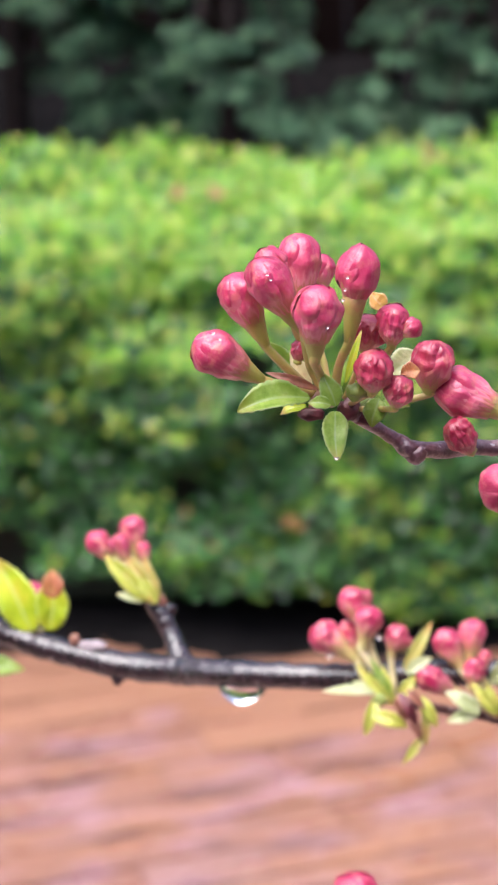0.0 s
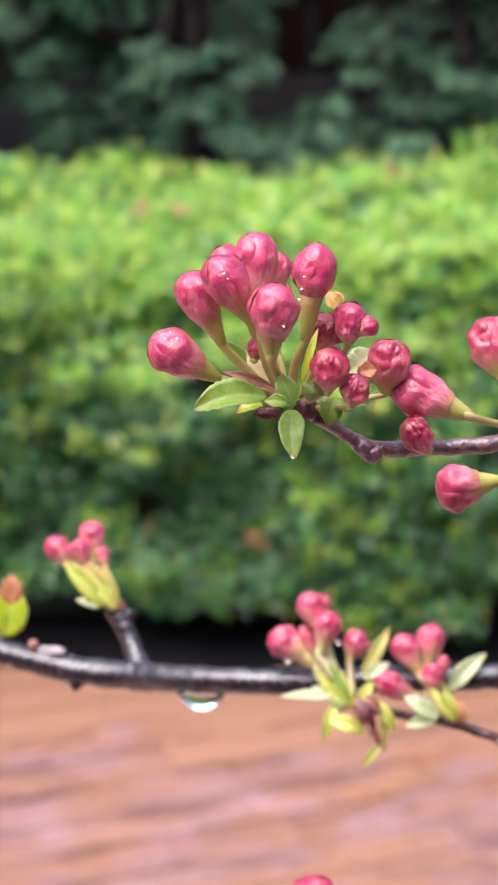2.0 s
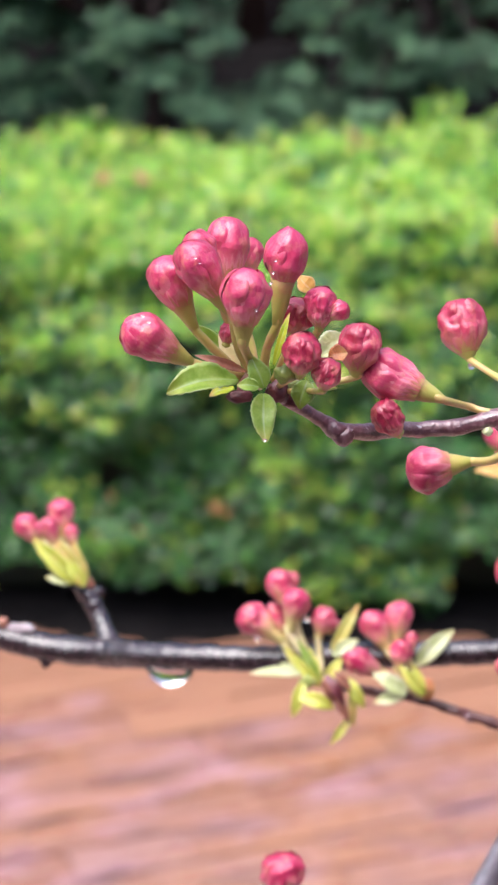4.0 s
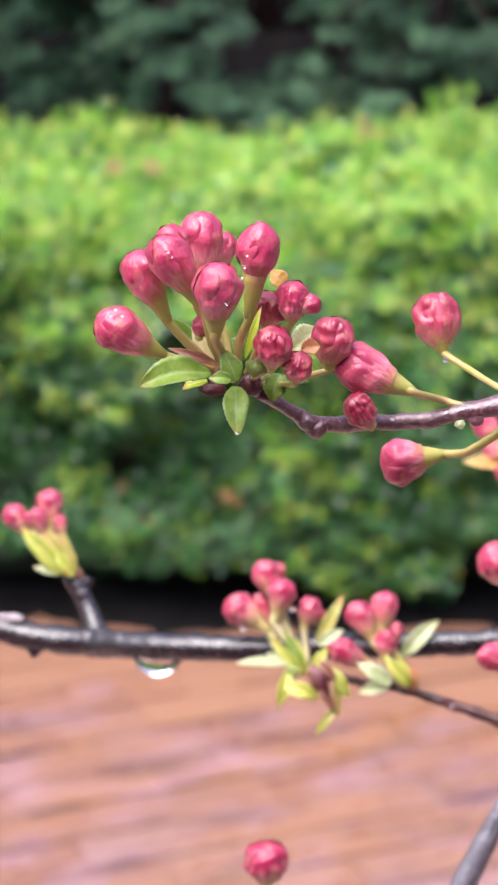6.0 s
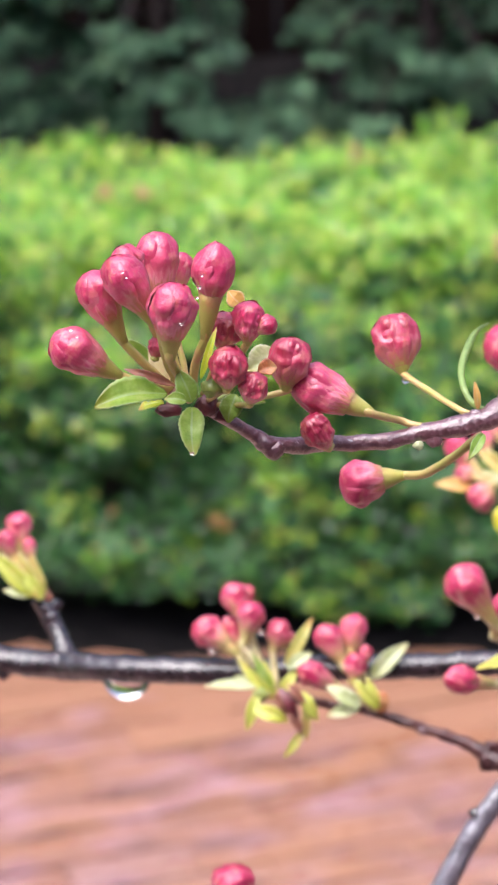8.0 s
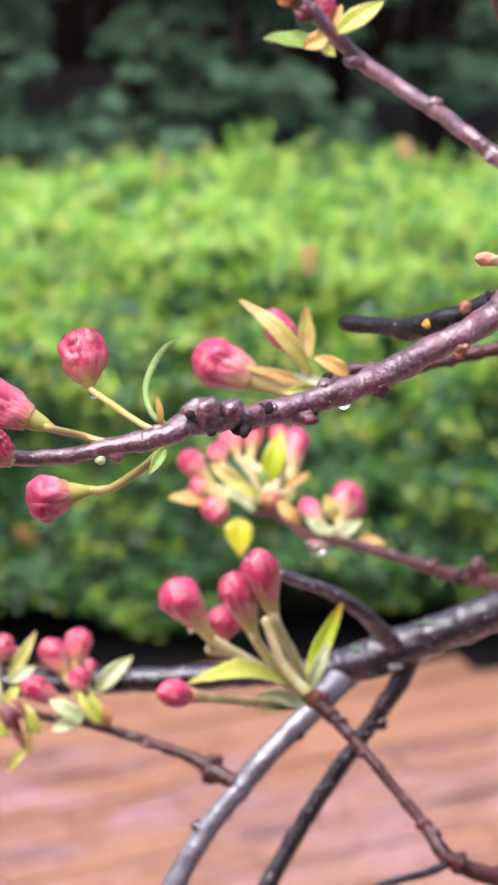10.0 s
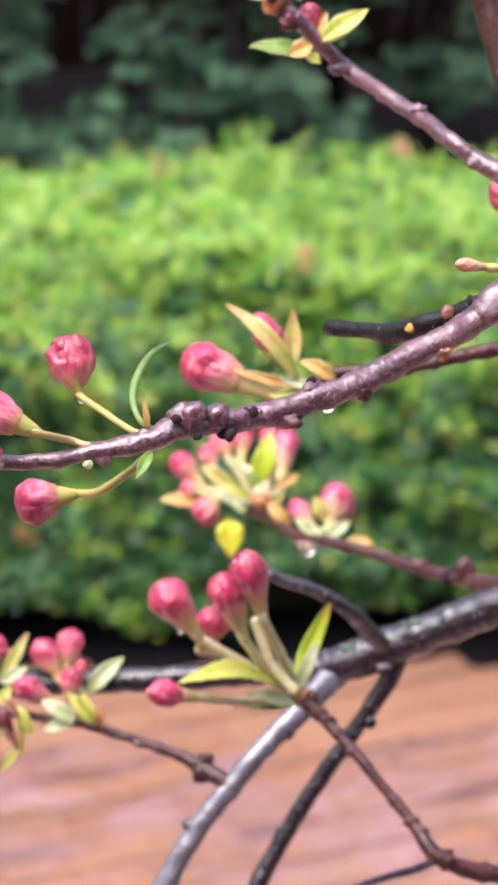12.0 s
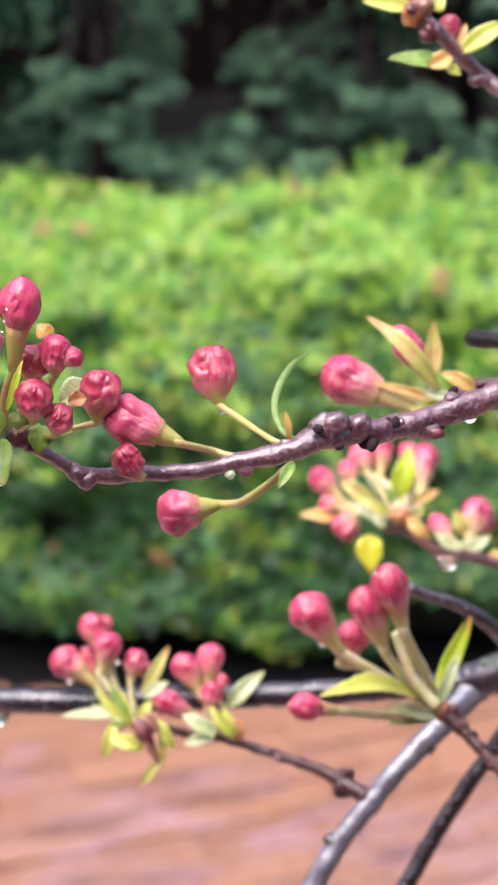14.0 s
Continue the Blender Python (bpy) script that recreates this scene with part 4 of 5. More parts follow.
knob((88.7, 11.2, 17.3), 2.56, 2.14, BARK_TWIG, "knob", turn=0)
knob((104.3, 17.6, 21.5), 2.2, 2.0, BARK_TWIG, "knob", turn=0)
knob((59.4, 7.9, 7.6), 1.58, 1.36, BARK_TWIG, "knob", turn=0)
knob((50.8, 3.2, 7.4), 1.8, 1.57, BARK_TWIG, "knob", turn=0)
knob((137.6, 39.6, 34.1), 2.81, 2.35, BARK_TWIG, "knob", turn=0)
knob((66.4, 10.8, 9), 2.16, 1.71, SCAR, "bud_scar", turn=0)
knob((76.1, 9, 12.8), 2.54, 1.97, SCAR, "bud_scar", turn=0)
knob((80.4, 12.2, 14.3), 1.14, 1.51, SCAR, "bud_scar", turn=0)
knob((94.8, 17.5, 19.4), 1.64, 1.10, SCAR, "bud_scar", turn=0)
knob((107.4, 20.6, 23), 1.17, 1.00, SCAR, "bud_scar", turn=0)
knob((90.9, 12, 18.2), 1.64, 1.10, SCAR, "bud_scar", turn=0)
knob((68.9, 9.1, 9.9), 2.07, 1.52, SCAR, "bud_scar", turn=0)
knob((118.3, 31.1, 47.4), 1.18, 1.07, LICHEN, "lichen_spot", turn=0)
knob((123.3, 25.4, 28.7), 1.71, 1.46, SCALE_RED, "bud_scale", turn=0)
knob((144.4, 28.9, 79.9), 1.76, 1.13, SCALE_RED, "bud_scale", turn=0)
knob((47.6, 2, 6.8), 1.01, 0.9, LEAF_PALE, "bud_scale", turn=0)
knob((65.6, 11.2, 6), 1.18, 0.98, SCAR, "bud_scar", turn=0)
knob((70, 7.6, 7), 0.98, 0.78, SCAR, "bud_scar", turn=1)
knob((76.8, 7.9, 10), 1.48, 1.09, SCAR, "bud_scar", turn=2)
knob((81.8, 12.6, 12), 0.99, 1.29, SCAR, "bud_scar", turn=0)
knob((94.3, 19.1, 20), 1.21, 0.91, SCAR, "bud_scar", turn=1)
knob((108.7, 21.6, 25), 1.01, 1.12, SCAR, "bud_scar", turn=2)
knob((90.3, 10.3, 14), 1.73, 1.16, SCALE_DARK, "bud_scar", turn=0)
knob((68.9, 12.1, 8), 3.29, 2.58, BARK_TWIG, "knob", turn=1)
knob((74.2, 11.8, 10), 2.88, 2.59, BARK_TWIG, "knob", turn=2)
knob((95.1, 17.4, 21), 1.90, 2.49, BARK_TWIG, "knob", turn=0)
knob((105.2, 16.6, 21.5), 1.7, 1.9, BARK_RED, "knob", turn=1)
knob((124.5, 34.1, 33), 1.55, 1.31, SCALE_RED, "bud_scale", turn=2)
knob((129.2, 36.5, 32), 0.71, 1.16, SCAR, "bud_scar", turn=0)
knob((128.4, 25.6, 72), 1.51, 1.39, SCALE_RED, "bud_scale", turn=1)

# cluster at the tip of the near twig
flower_bud((-23.8, 22.4, -26.7), (-15.2, 17.6, -26.7), 4.15, stalk=[(-15.2, 17.6, -26.7), (-9.3, 15.3, -20.5), (-3.2, 13, -14.2), (1.5, 11.2, -8)], stalk_r=0.95, calyx=1.02)
flower_bud((-17.2, 35.3, -22), (-13, 26.9, -22), 3.99, stalk=[(-13, 26.9, -22), (-9.4, 20.8, -18), (-4.8, 16.2, -14), (0.5, 12, -10)], stalk_r=0.85, calyx=1.36)
flower_bud((-12.3, 37.3, -34), (-6.7, 29.1, -34), 4, stalk=[(-6.7, 29.1, -34), (-5.5, 24.2, -26.7), (-2, 17.7, -19.3), (1.3, 12, -12)], stalk_r=0.84, calyx=1.29)
flower_bud((-4.3, 43.6, -14), (-3.7, 32.8, -14), 3.94, stalk=[(-3.7, 32.8, -14), (-2.9, 24.7, -12.7), (-0.6, 17.8, -11.3), (1.8, 11.5, -10)], stalk_r=0.87, calyx=1.09)
flower_bud((0.7, 40, -6), (-0.2, 33.5, -6), 2.35, stalk=[(-0.2, 33.5, -6), (-0.6, 24.9, -6.7), (1, 17.4, -7.3), (2.3, 11.5, -8)], stalk_r=0.66, calyx=0.68)
flower_bud((-0.6, 32.3, -39), (-1, 23.1, -39), 4.15, stalk=[(-1, 23.1, -39), (-0.7, 19, -30.3), (0.7, 14.5, -21.7), (2.1, 10.9, -13)], stalk_r=0.93, kind="folded", calyx=1.16)
flower_bud((7.8, 40.5, -30), (6.3, 29.8, -30), 3.93, stalk=[(6.3, 29.8, -30), (4.1, 22.2, -24), (3.3, 17.7, -18), (2.7, 11.5, -12)], stalk_r=0.94, kind="pointed", calyx=1.56)
flower_bud((-10.6, 39.8, -27), (-8.1, 33, -27), 3.26, stalk=[(-8.1, 33, -27), (-4.6, 24.4, -21.3), (-1.6, 17.7, -15.7), (1.3, 12, -10)], stalk_r=0.74, kind="folded", calyx=0.95)
flower_bud((-3.6, 22.9, -20), (-4.3, 19.2, -20), 1.7, kind="crumpled")
flower_bud((9.5, 27.3, -20), (8.4, 21.6, -20), 3, stalk=[(8.4, 21.6, -20), (6.9, 17.2, -15), (4.7, 12, -10)], stalk_r=0.8, kind="crumpled")
flower_bud((13.7, 29.2, -26), (13.4, 22.7, -26), 2.87, stalk=[(13.4, 22.7, -26), (12.7, 20.3, -20), (9.5, 15.7, -14), (5.2, 11.5, -8)], stalk_r=0.85, kind="crumpled")
flower_bud((18.7, 25.9, -26), (15.5, 24.2, -26), 1.78, stalk=[(15.5, 24.2, -26), (13.7, 23.3, -24), (12.4, 20.7, -22)], stalk_r=0.53, kind="folded")
flower_bud((10, 20.4, -33), (9.5, 13.8, -33), 3.23, stalk=[(9.5, 13.8, -33), (8.5, 12.4, -22.5), (5.8, 10.9, -12)], stalk_r=0.84, kind="crumpled")
flower_bud((15.2, 15.6, -31), (13.9, 10.7, -31), 2.45, stalk=[(13.9, 10.7, -31), (12.1, 9.8, -20.5), (7.4, 9.9, -10)], stalk_r=0.84, kind="crumpled")
flower_bud((22.1, 23.3, -5.3), (21, 14.5, -5.3), 3.83, stalk=[(21, 14.7, -5.3), (17.5, 14.7, -5.3), (10.9, 10.3, -5.3)], stalk_r=0.88, kind="crumpled")
flower_bud((22.2, 15.3, -2.5), (32.8, 10.6, -2.5), 4.32, stalk=[(33, 10.6, -2.5), (36.3, 9, -2.5), (38, 9.6, 1.7), (43.8, 7, 7.9), (48.3, 5.8, 7.9), (54.2, 5.9, 11.1)], stalk_r=0.77, kind="folded", calyx=1.09)
flower_bud((25.3, 7.6, -6.7), (28.9, 2.1, -6.7), 2.66, stalk=[(28.9, 2.1, -6.7), (30.4, 2.1, 1.7)], stalk_r=0.55, kind="crumpled", calyx=0.82)
leaf((-2, 11.9, -22), (-15.7, 9.6, -27), 2.9, LEAF_YOUNG, bend=0.1, face=0.5, sharp=0.1)
leaf((-2.8, 10.4, -17), (-7.7, 8.9, -17), 1.22, LEAF_BRIGHT, bend=0.1, face=0.6)
leaf((2.7, 9.3, -19), (2.9, 0.1, -24), 2.2, LEAF_YOUNG, bend=0.15, face=0.2, sharp=-0.1)
leaf((9.5, 9.3, -14), (16.8, 10.4, -18), 1.22, LEAF_YOUNG, bend=0.1, face=0.5)
leaf((11.1, 11.9, -18), (9.5, 6.4, -18), 2.04, LEAF_YOUNG, bend=0.1, face=0.2)
leaf((4.5, 14.6, -30), (7.6, 24.5, -30), 0.68, LEAF_BRIGHT, bend=0.08, face=0.2)
leaf((2.8, 10.3, -27), (0.5, 16.5, -27), 1.84, LEAF_YOUNG, bend=0.1, face=0.1)
leaf((1.8, 10.5, -28), (-2.4, 11, -28), 1.19, LEAF_YOUNG, bend=0.1, face=0.3)
leaf((19.2, 20.8, 0), (13.3, 16.5, 0), 2.68, LEAF_PALE, bend=0.1, face=0.2)
leaf((19.1, 17.3, -10), (15.4, 16.3, -10), 1.6, SCALE_ORANGE, bend=0.1, face=0.4)
leaf((-0.5, 13.5, -17), (-10.5, 16.7, -17), 0.84, SCALE_RED, bend=0.12, face=0.2)
leaf((-3.8, 16.3, -8), (-11.3, 23.2, -8), 1.7, LEAF_YOUNG, bend=0.05, face=0.1)
leaf((12.2, 28.9, -12), (9.5, 32, -12), 1.69, LEAF_ORANGE, bend=0.1, face=0.3)
leaf((-1.6, 12, -12), (-5.9, 21, -12), 1.41, STALK, bend=0.03, face=0.1)
knob((-1.8, 8.9, -17.8), 2.58, 1.29, SCALE_DARK, "bud_scale", turn=0)
knob((5.5, 9.8, -10.8), 2.36, 2.15, SCALE_DARK, "bud_scale", turn=1)
knob((6.8, 13.1, -27.2), 2.11, 1.8, SCALE_GREEN, "bud_scale", turn=0)
knob((9.2, 10.4, -8.2), 2.02, 1.81, SCALE_GREEN, "bud_scale", turn=0)
knob((-1, 11.2, -14.3), 2.38, 1.08, SCALE_RED, "bud_scale", turn=2)
knob((8.5, 8.2, -8.1), 2.15, 1.5, SCALE_DARK, "bud_scale", turn=0)

# single long-stalked buds further along the near twig
flower_bud((43.1, 29.1, 31.6), (45.2, 18.8, 31.6), 4.6, stalk=[(45.4, 18.5, 31.6), (47.2, 16.9, 28.8), (51.1, 12.8, 22.1), (56, 9.3, 12.6), (58.8, 8.2, 11.1)], stalk_r=0.93, kind="crumpled", calyx=0.83)
flower_bud((32.3, -6.5, 27.1), (40.9, -5.1, 27.1), 4.45, stalk=[(41.3, -5.1, 27.1), (45, -4.9, 27.1), (45.4, -4.4, 25.5), (50, -3.8, 22.1), (55.5, -0.2, 15.6), (60.5, 4.2, 11.1)], stalk_r=0.93, kind="folded", calyx=1.27)
stem("leaf_stalk", [(61.4, 9, 12.6, 0.61), (58.6, 10.8, 12.6, 0.70), (57.1, 14.3, 15.6, 0.70), (57.3, 18, 22.1, 0.79), (59.2, 22.3, 30.8, 0.80), (62, 26, 44.6, 0.54), (65.5, 28.2, 56.4, 0.18)], LEAF_YOUNG)
leaf((59.9, 9.3, 11.4), (59.2, 14.9, 10.3), 0.68, LEAF_ORANGE, bend=0.1, face=0.2)
leaf((60.4, 4.2, 3.2), (57.1, -0.8, 0.1), 1.11, LEAF_YOUNG, bend=0.1, face=0.2)

# leafy cluster behind the near twig
flower_bud((72.2, 27.8, 157.6), (85.9, 22.3, 157.6), 5.76, stalk=[(85.9, 22.3, 157.6), (95.3, 19.2, 154.4), (106.3, 21, 151.2)], stalk_r=1.69, kind="folded", calyx=2.0)
flower_bud((90.4, 38.8, 152.8), (97.4, 27.9, 152.8), 3.35, stalk=[(97.4, 27.9, 152.8), (102.1, 22.9, 151.2), (107, 21.5, 151.2)], stalk_r=0.98, kind="pointed")
leaf((101, 22.4, 145.5), (83.2, 40.9, 145.9), 2.07, LEAF_GOLD, bend=0.16, face=0.35)
leaf((99.9, 24.1, 155.6), (100.9, 39.9, 156.4), 2.1, LEAF_GOLD, bend=-0.05, face=0.2)
leaf((110.1, 22, 144.9), (101.6, 27, 144.9), 1.79, LEAF_ORANGE, bend=0.1, face=0.2)
leaf((104.9, 19, 150.5), (83.1, 24.8, 152.1), 1.25, LEAF_ORANGE, bend=0.03, face=0.2)
leaf((107.5, 19.3, 149.2), (97.9, 28.2, 150.1), 1.39, LEAF_YOUNG, bend=0.05, face=0.2)
leaf((106.2, 18.7, 149.2), (93.5, 18.1, 150.1), 1.39, LEAF_YELLOW, bend=0.04, face=0.2)
leaf((107.3, 19.2, 146.1), (96.2, 22.4, 146.9), 1.25, LEAF_PALE, bend=0.04, face=0.2)
water_drop((98.1, 14.3, 25), 1.95, 1.95)

# crowded cluster hanging under the near twig, on its own side branch
flower_bud((77.9, 2.6, 385), (84.5, -4.2, 385), 3.87, stalk=[(84.5, -4.2, 385), (93, -7.8, 382.3), (100.4, -10.9, 379.7), (105.8, -12.6, 377)], stalk_r=1.2, calyx=1.4)
flower_bud((88.9, 5.3, 393), (91.2, -0.6, 393), 2.9, stalk=[(91.2, -0.6, 393), (96.6, -6.5, 385), (105.8, -12.3, 377)], stalk_r=1.1, kind="crumpled", calyx=1.3)
flower_bud((94.3, 11.6, 405), (96.4, 3.1, 405), 3.82, stalk=[(96.4, 3.1, 405), (100.4, -5.2, 391), (106.1, -12.3, 377)], stalk_r=1.2, kind="crumpled", calyx=1.5)
flower_bud((101.6, 12.3, 407), (101.4, 4.5, 407), 4.08, stalk=[(101.4, 4.5, 407), (104, -3.8, 392), (106.5, -12.3, 377)], stalk_r=1.2, kind="folded", calyx=1.5)
flower_bud((115.5, 11.1, 391), (113.9, -0.8, 391), 4.15, stalk=[(113.9, -0.8, 391), (110.4, -6.6, 384), (106.8, -12.6, 377)], stalk_r=1.3, kind="closed", calyx=1.6)
flower_bud((111.2, 11.5, 405), (110.5, 3.8, 405), 3.18, stalk=[(110.5, 3.8, 405), (108.8, -5.2, 391), (106.8, -12.3, 377)], stalk_r=1.1, kind="folded", calyx=1.5)
flower_bud((80.5, -7.6, 383), (85.8, -9.5, 383), 2.87, stalk=[(85.8, -9.5, 383), (92.9, -11.2, 380), (105.1, -13.3, 377)], stalk_r=1, kind="crumpled", calyx=1.3)
flower_bud((85.5, -18.7, 377), (91.5, -12.9, 377), 4.08, stalk=[(91.5, -12.9, 377), (97.5, -12.2, 377), (105.1, -13.3, 377)], stalk_r=1.2, kind="crumpled", calyx=1.2)
leaf((105, -6.3, 369), (108.8, 10.3, 369), 3.39, LEAF_BRIGHT, bend=0.1, face=0.1)
leaf((86.4, -13.6, 381), (73.7, -11.7, 381), 2.21, LEAF_ORANGE, bend=0.1, face=0.4)
leaf((96.0, -18.2, 371), (95.6, -31, 371), 4.1, LEAF_LEMON, bend=0.04, face=0.0, sharp=1.0)
leaf((110.4, -8.6, 379), (118.7, -3.9, 379), 1.66, LEAF_ORANGE, bend=0.1, face=0.2)
leaf((109.6, -13.3, 377), (114, -9.6, 377), 1.43, LEAF_GOLD, bend=0.1, face=0.2)
leaf((99, -9.8, 373), (86.4, -1.2, 373), 2.42, LEAF_GOLD, bend=0.1, face=0.2)
leaf((101.9, -11.1, 369), (92.3, -6.9, 369), 1.64, LEAF_YELLOW, bend=0.1, face=0.2)
leaf((102.1, -9.1, 373), (95.7, 1.9, 373), 1.43, LEAF_PALE, bend=0.06, face=0.1)
leaf((103.1, -8.3, 367), (102.5, -2.2, 367), 1.64, LEAF_YOUNG, bend=0.08, face=0.1)
leaf((107.6, -12.7, 363), (114.7, -21.2, 363), 2.07, LEAF_ORANGE, bend=0.1, face=0.2)
leaf((97, -13.1, 367), (90.2, -8.3, 367), 1.42, LEAF_PALE, bend=0.1, face=0.3)
leaf((100.7, -15.8, 367), (95.6, -12, 367), 1.31, LEAF_PALE, bend=0.1, face=0.3)
stem("stalk", [(110.2, -0.3, 371, 1.1), (108.8, -6.4, 371, 1.25), (106.4, -13.2, 371, 1.4)], STALK)
stem("stalk", [(97.3, 1.2, 371, 1), (100, -5, 371, 1.2), (104, -11.8, 371, 1.4)], STALK)
knob((105.9, -12.5, 369), 3.53, 2.85, SCALE_ORANGE, "bud_scale")
stem("side_branch", [(102, -16.4, 380.1, 1.46), (106, -16.6, 372.5, 1.74), (110.9, -19.2, 364.6, 1.73), (115.9, -22.9, 348.6, 1.84), (124, -24.1, 328.8, 1.8), (133.4, -26.3, 318.9, 1.79), (141.1, -28.8, 311.4, 1.77), (149.9, -31.8, 298.2, 2.02), (158.3, -33.7, 285.1, 2.12), (164.7, -34.8, 270.9, 2.61), (169.3, -34.6, 256.5, 3.08)], BARK_RED)
flower_bud((114, -11.8, 350), (118.9, -18.2, 350), 3.01, stalk=[(118.9, -18.2, 350), (121.5, -20.7, 342.5), (121.5, -22.8, 335)], stalk_r=1.2, calyx=1.2)
flower_bud((129.4, -6.6, 352), (126.4, -16.6, 352), 4.59, stalk=[(126.4, -16.6, 352), (124.2, -20.7, 343.5), (121.5, -22.8, 335)], stalk_r=1.3, kind="folded", calyx=1.2)
flower_bud((133.4, -11.7, 356), (129.7, -17.1, 356), 2.79, stalk=[(129.7, -17.1, 356), (125.7, -21.5, 345.5), (122.2, -23.1, 335)], stalk_r=1.1, kind="folded", calyx=1.2)
leaf((123.4, -18, 338), (120.4, -10.1, 338), 2.34, LEAF_GOLD, bend=0.1, face=0.1)
leaf((123.2, -23.3, 340), (131.9, -18.1, 340), 1.9, LEAF_PALE, bend=0.1, face=0.2)
leaf((120.9, -22.2, 336), (113.7, -17.2, 336), 1.8, LEAF_PALE, bend=0.1, face=0.2)
leaf((124.1, -23.1, 334), (118.8, -20.5, 334), 1.6, LEAF_PALE, bend=0.1, face=0.4)
leaf((129.4, -23.8, 328), (138, -25, 328), 1.47, LEAF_ORANGE, bend=0.1, face=0.4)
knob((159.9, -31.1, 281.1), 3.12, 3.62, BARK_RED, "knob", turn=0)
knob((148.8, -30.4, 297.9), 2.51, 2.01, BARK_RED, "knob", turn=0)
knob((156.1, -33.3, 287.2), 2.32, 2.32, SCAR, "bud_scar", turn=0)
water_drop((117.6, -25.0, 335), 3.9, 4.2)

# the main limb, its forks and the long dark branch
stem("limb", [(105.1, -60.7, 283.9, 3.27), (114.7, -59.8, 280.3, 4.51), (124.2, -57.5, 276.6, 5.74), (132.2, -54.6, 273.6, 6.22), (140.1, -51.3, 270.7, 5.95), (149.4, -47.4, 267, 5.69), (160.3, -42.9, 262.5, 5.89), (174.4, -37.1, 256.5, 6.1), (192.9, -30.7, 252.8, 6.56), (234.2, -31.2, 256.5, 8.06), (311.3, -50.4, 267.7, 11.12)], BARK_LIMB, seg=14, label='thick dark limb, wet on top, with grey-green lichen')
stem("spur", [(99.7, -30.2, 239.7, 1.8), (104.6, -32.3, 240.5, 1.8), (111.8, -34.6, 241.3, 1.8), (118.2, -37.9, 243, 2.04), (124.2, -42.3, 248.1, 2.3), (128.9, -47.1, 256.5, 2.69), (133.6, -51.6, 263.3, 2.95)], BARK_LIMB)
stem("branch", [(114.2, -60.3, 275.1, 4.41), (101.8, -60.7, 281.8, 3.85), (82.5, -62.1, 285.1, 3.87), (58, -63, 285.1, 3.87), (33.5, -63.5, 285.1, 4.01), (6.3, -64.5, 286.6, 4.01), (-14.8, -64.4, 291.3, 4.04), (-31.4, -64.4, 300.6, 4.23), (-41.6, -64.4, 309.9, 4.58), (-58.6, -63.3, 316, 4.31), (-73.9, -59.9, 318.1, 4.01), (-83.6, -57.3, 319.2, 4.01), (-93.8, -53.6, 320.2, 3.86), (-105.7, -48.2, 321.2, 3.55), (-125.2, -39.3, 328.8, 2.8), (-139.5, -34.5, 333.5, 1.25)], BARK_DARK, seg=12, label='long nearly black branch with a wet lilac sheen')
stem("spur", [(-39.1, -64.5, 311.4, 4.29), (-40.6, -60.2, 314.5, 3.29), (-42.4, -55.3, 316.6, 3.02), (-44.8, -50.3, 317.6, 2.88), (-47.1, -46.2, 318.6, 3.17), (-48.8, -44.3, 319.2, 2.45)], BARK_DARK)
knob((-58.5, -66.6, 314.8), 2.21, 2.38, BARK_DARK, "knob", turn=0)
knob((-66.1, -57.7, 315.2), 4.11, 1.71, SCALE_PALE, "bud_scale", turn=0)
knob((-71.3, -55.9, 316), 1.54, 1.88, SCALE_RED, "bud_scale", turn=0)
knob((-43.5, -46.9, 317.6), 2.06, 1.71, BARK_DARK, "knob", turn=0)
knob((-46.3, -44.3, 317), 2.06, 2.06, SCALE_RED, "bud_scale", turn=0)
stem("branch", [(122, -59.8, 279.2, 4.8), (114, -67.3, 272.4, 4.2), (106.5, -74.6, 269.1, 3.49), (98.1, -82.9, 267.3, 3.34), (90.8, -91.6, 267.1, 3.34), (85.1, -98.3, 267.1, 3.34), (79.5, -106, 267.1, 3.34), (71.4, -120.2, 268.4, 3.49), (61.7, -140.1, 271, 4.21), (47, -166.8, 277.1, 4.37), (32.2, -192.9, 287, 3.7)], BARK_FORK, label='slender grey branch with a wet silvery sheen')
stem("branch", [(139.3, -56.2, 271.8, 3.15), (135.4, -64.5, 274.2, 2.91), (129, -74.4, 276.6, 2.56), (121, -85.9, 278.6, 2.56), (112.8, -98.3, 280.6, 2.68), (106.3, -109, 281.8, 2.68), (98.8, -122.4, 281.8, 2.81), (88.1, -142, 280.6, 2.68), (74.7, -163.9, 276.6, 1.7)], BARK_DARK)
knob((106.6, -76.7, 267.7), 2.26, 2.1, BARK_DARK, "knob", turn=0)
knob((131.2, -74.7, 275.4), 1.96, 2.12, BARK_DARK, "knob", turn=0)
knob((106, -107.2, 280.9), 1.96, 1.96, BARK_LIMB, "knob", turn=0)
knob((79, -103.4, 266.3), 2.41, 2.09, BARK_DARK, "knob", turn=0)
knob((157.5, -45.3, 261.3), 3.8, 2.85, BARK_DARK, "knob", turn=0)
knob((145.2, -45.6, 264.6), 4.74, 1.11, LICHEN_GREEN, "lichen_spot", turn=0)
knob((124.9, -53.7, 272), 2.55, 1.59, LICHEN_GREEN, "lichen_spot", turn=0)
knob((152.1, -44, 261.7), 2.68, 0.94, LICHEN_GREEN, "lichen_spot", turn=0)
knob((134.6, -58, 269.1), 1.93, 1.45, SCALE_PALE, "lichen_spot", turn=0)
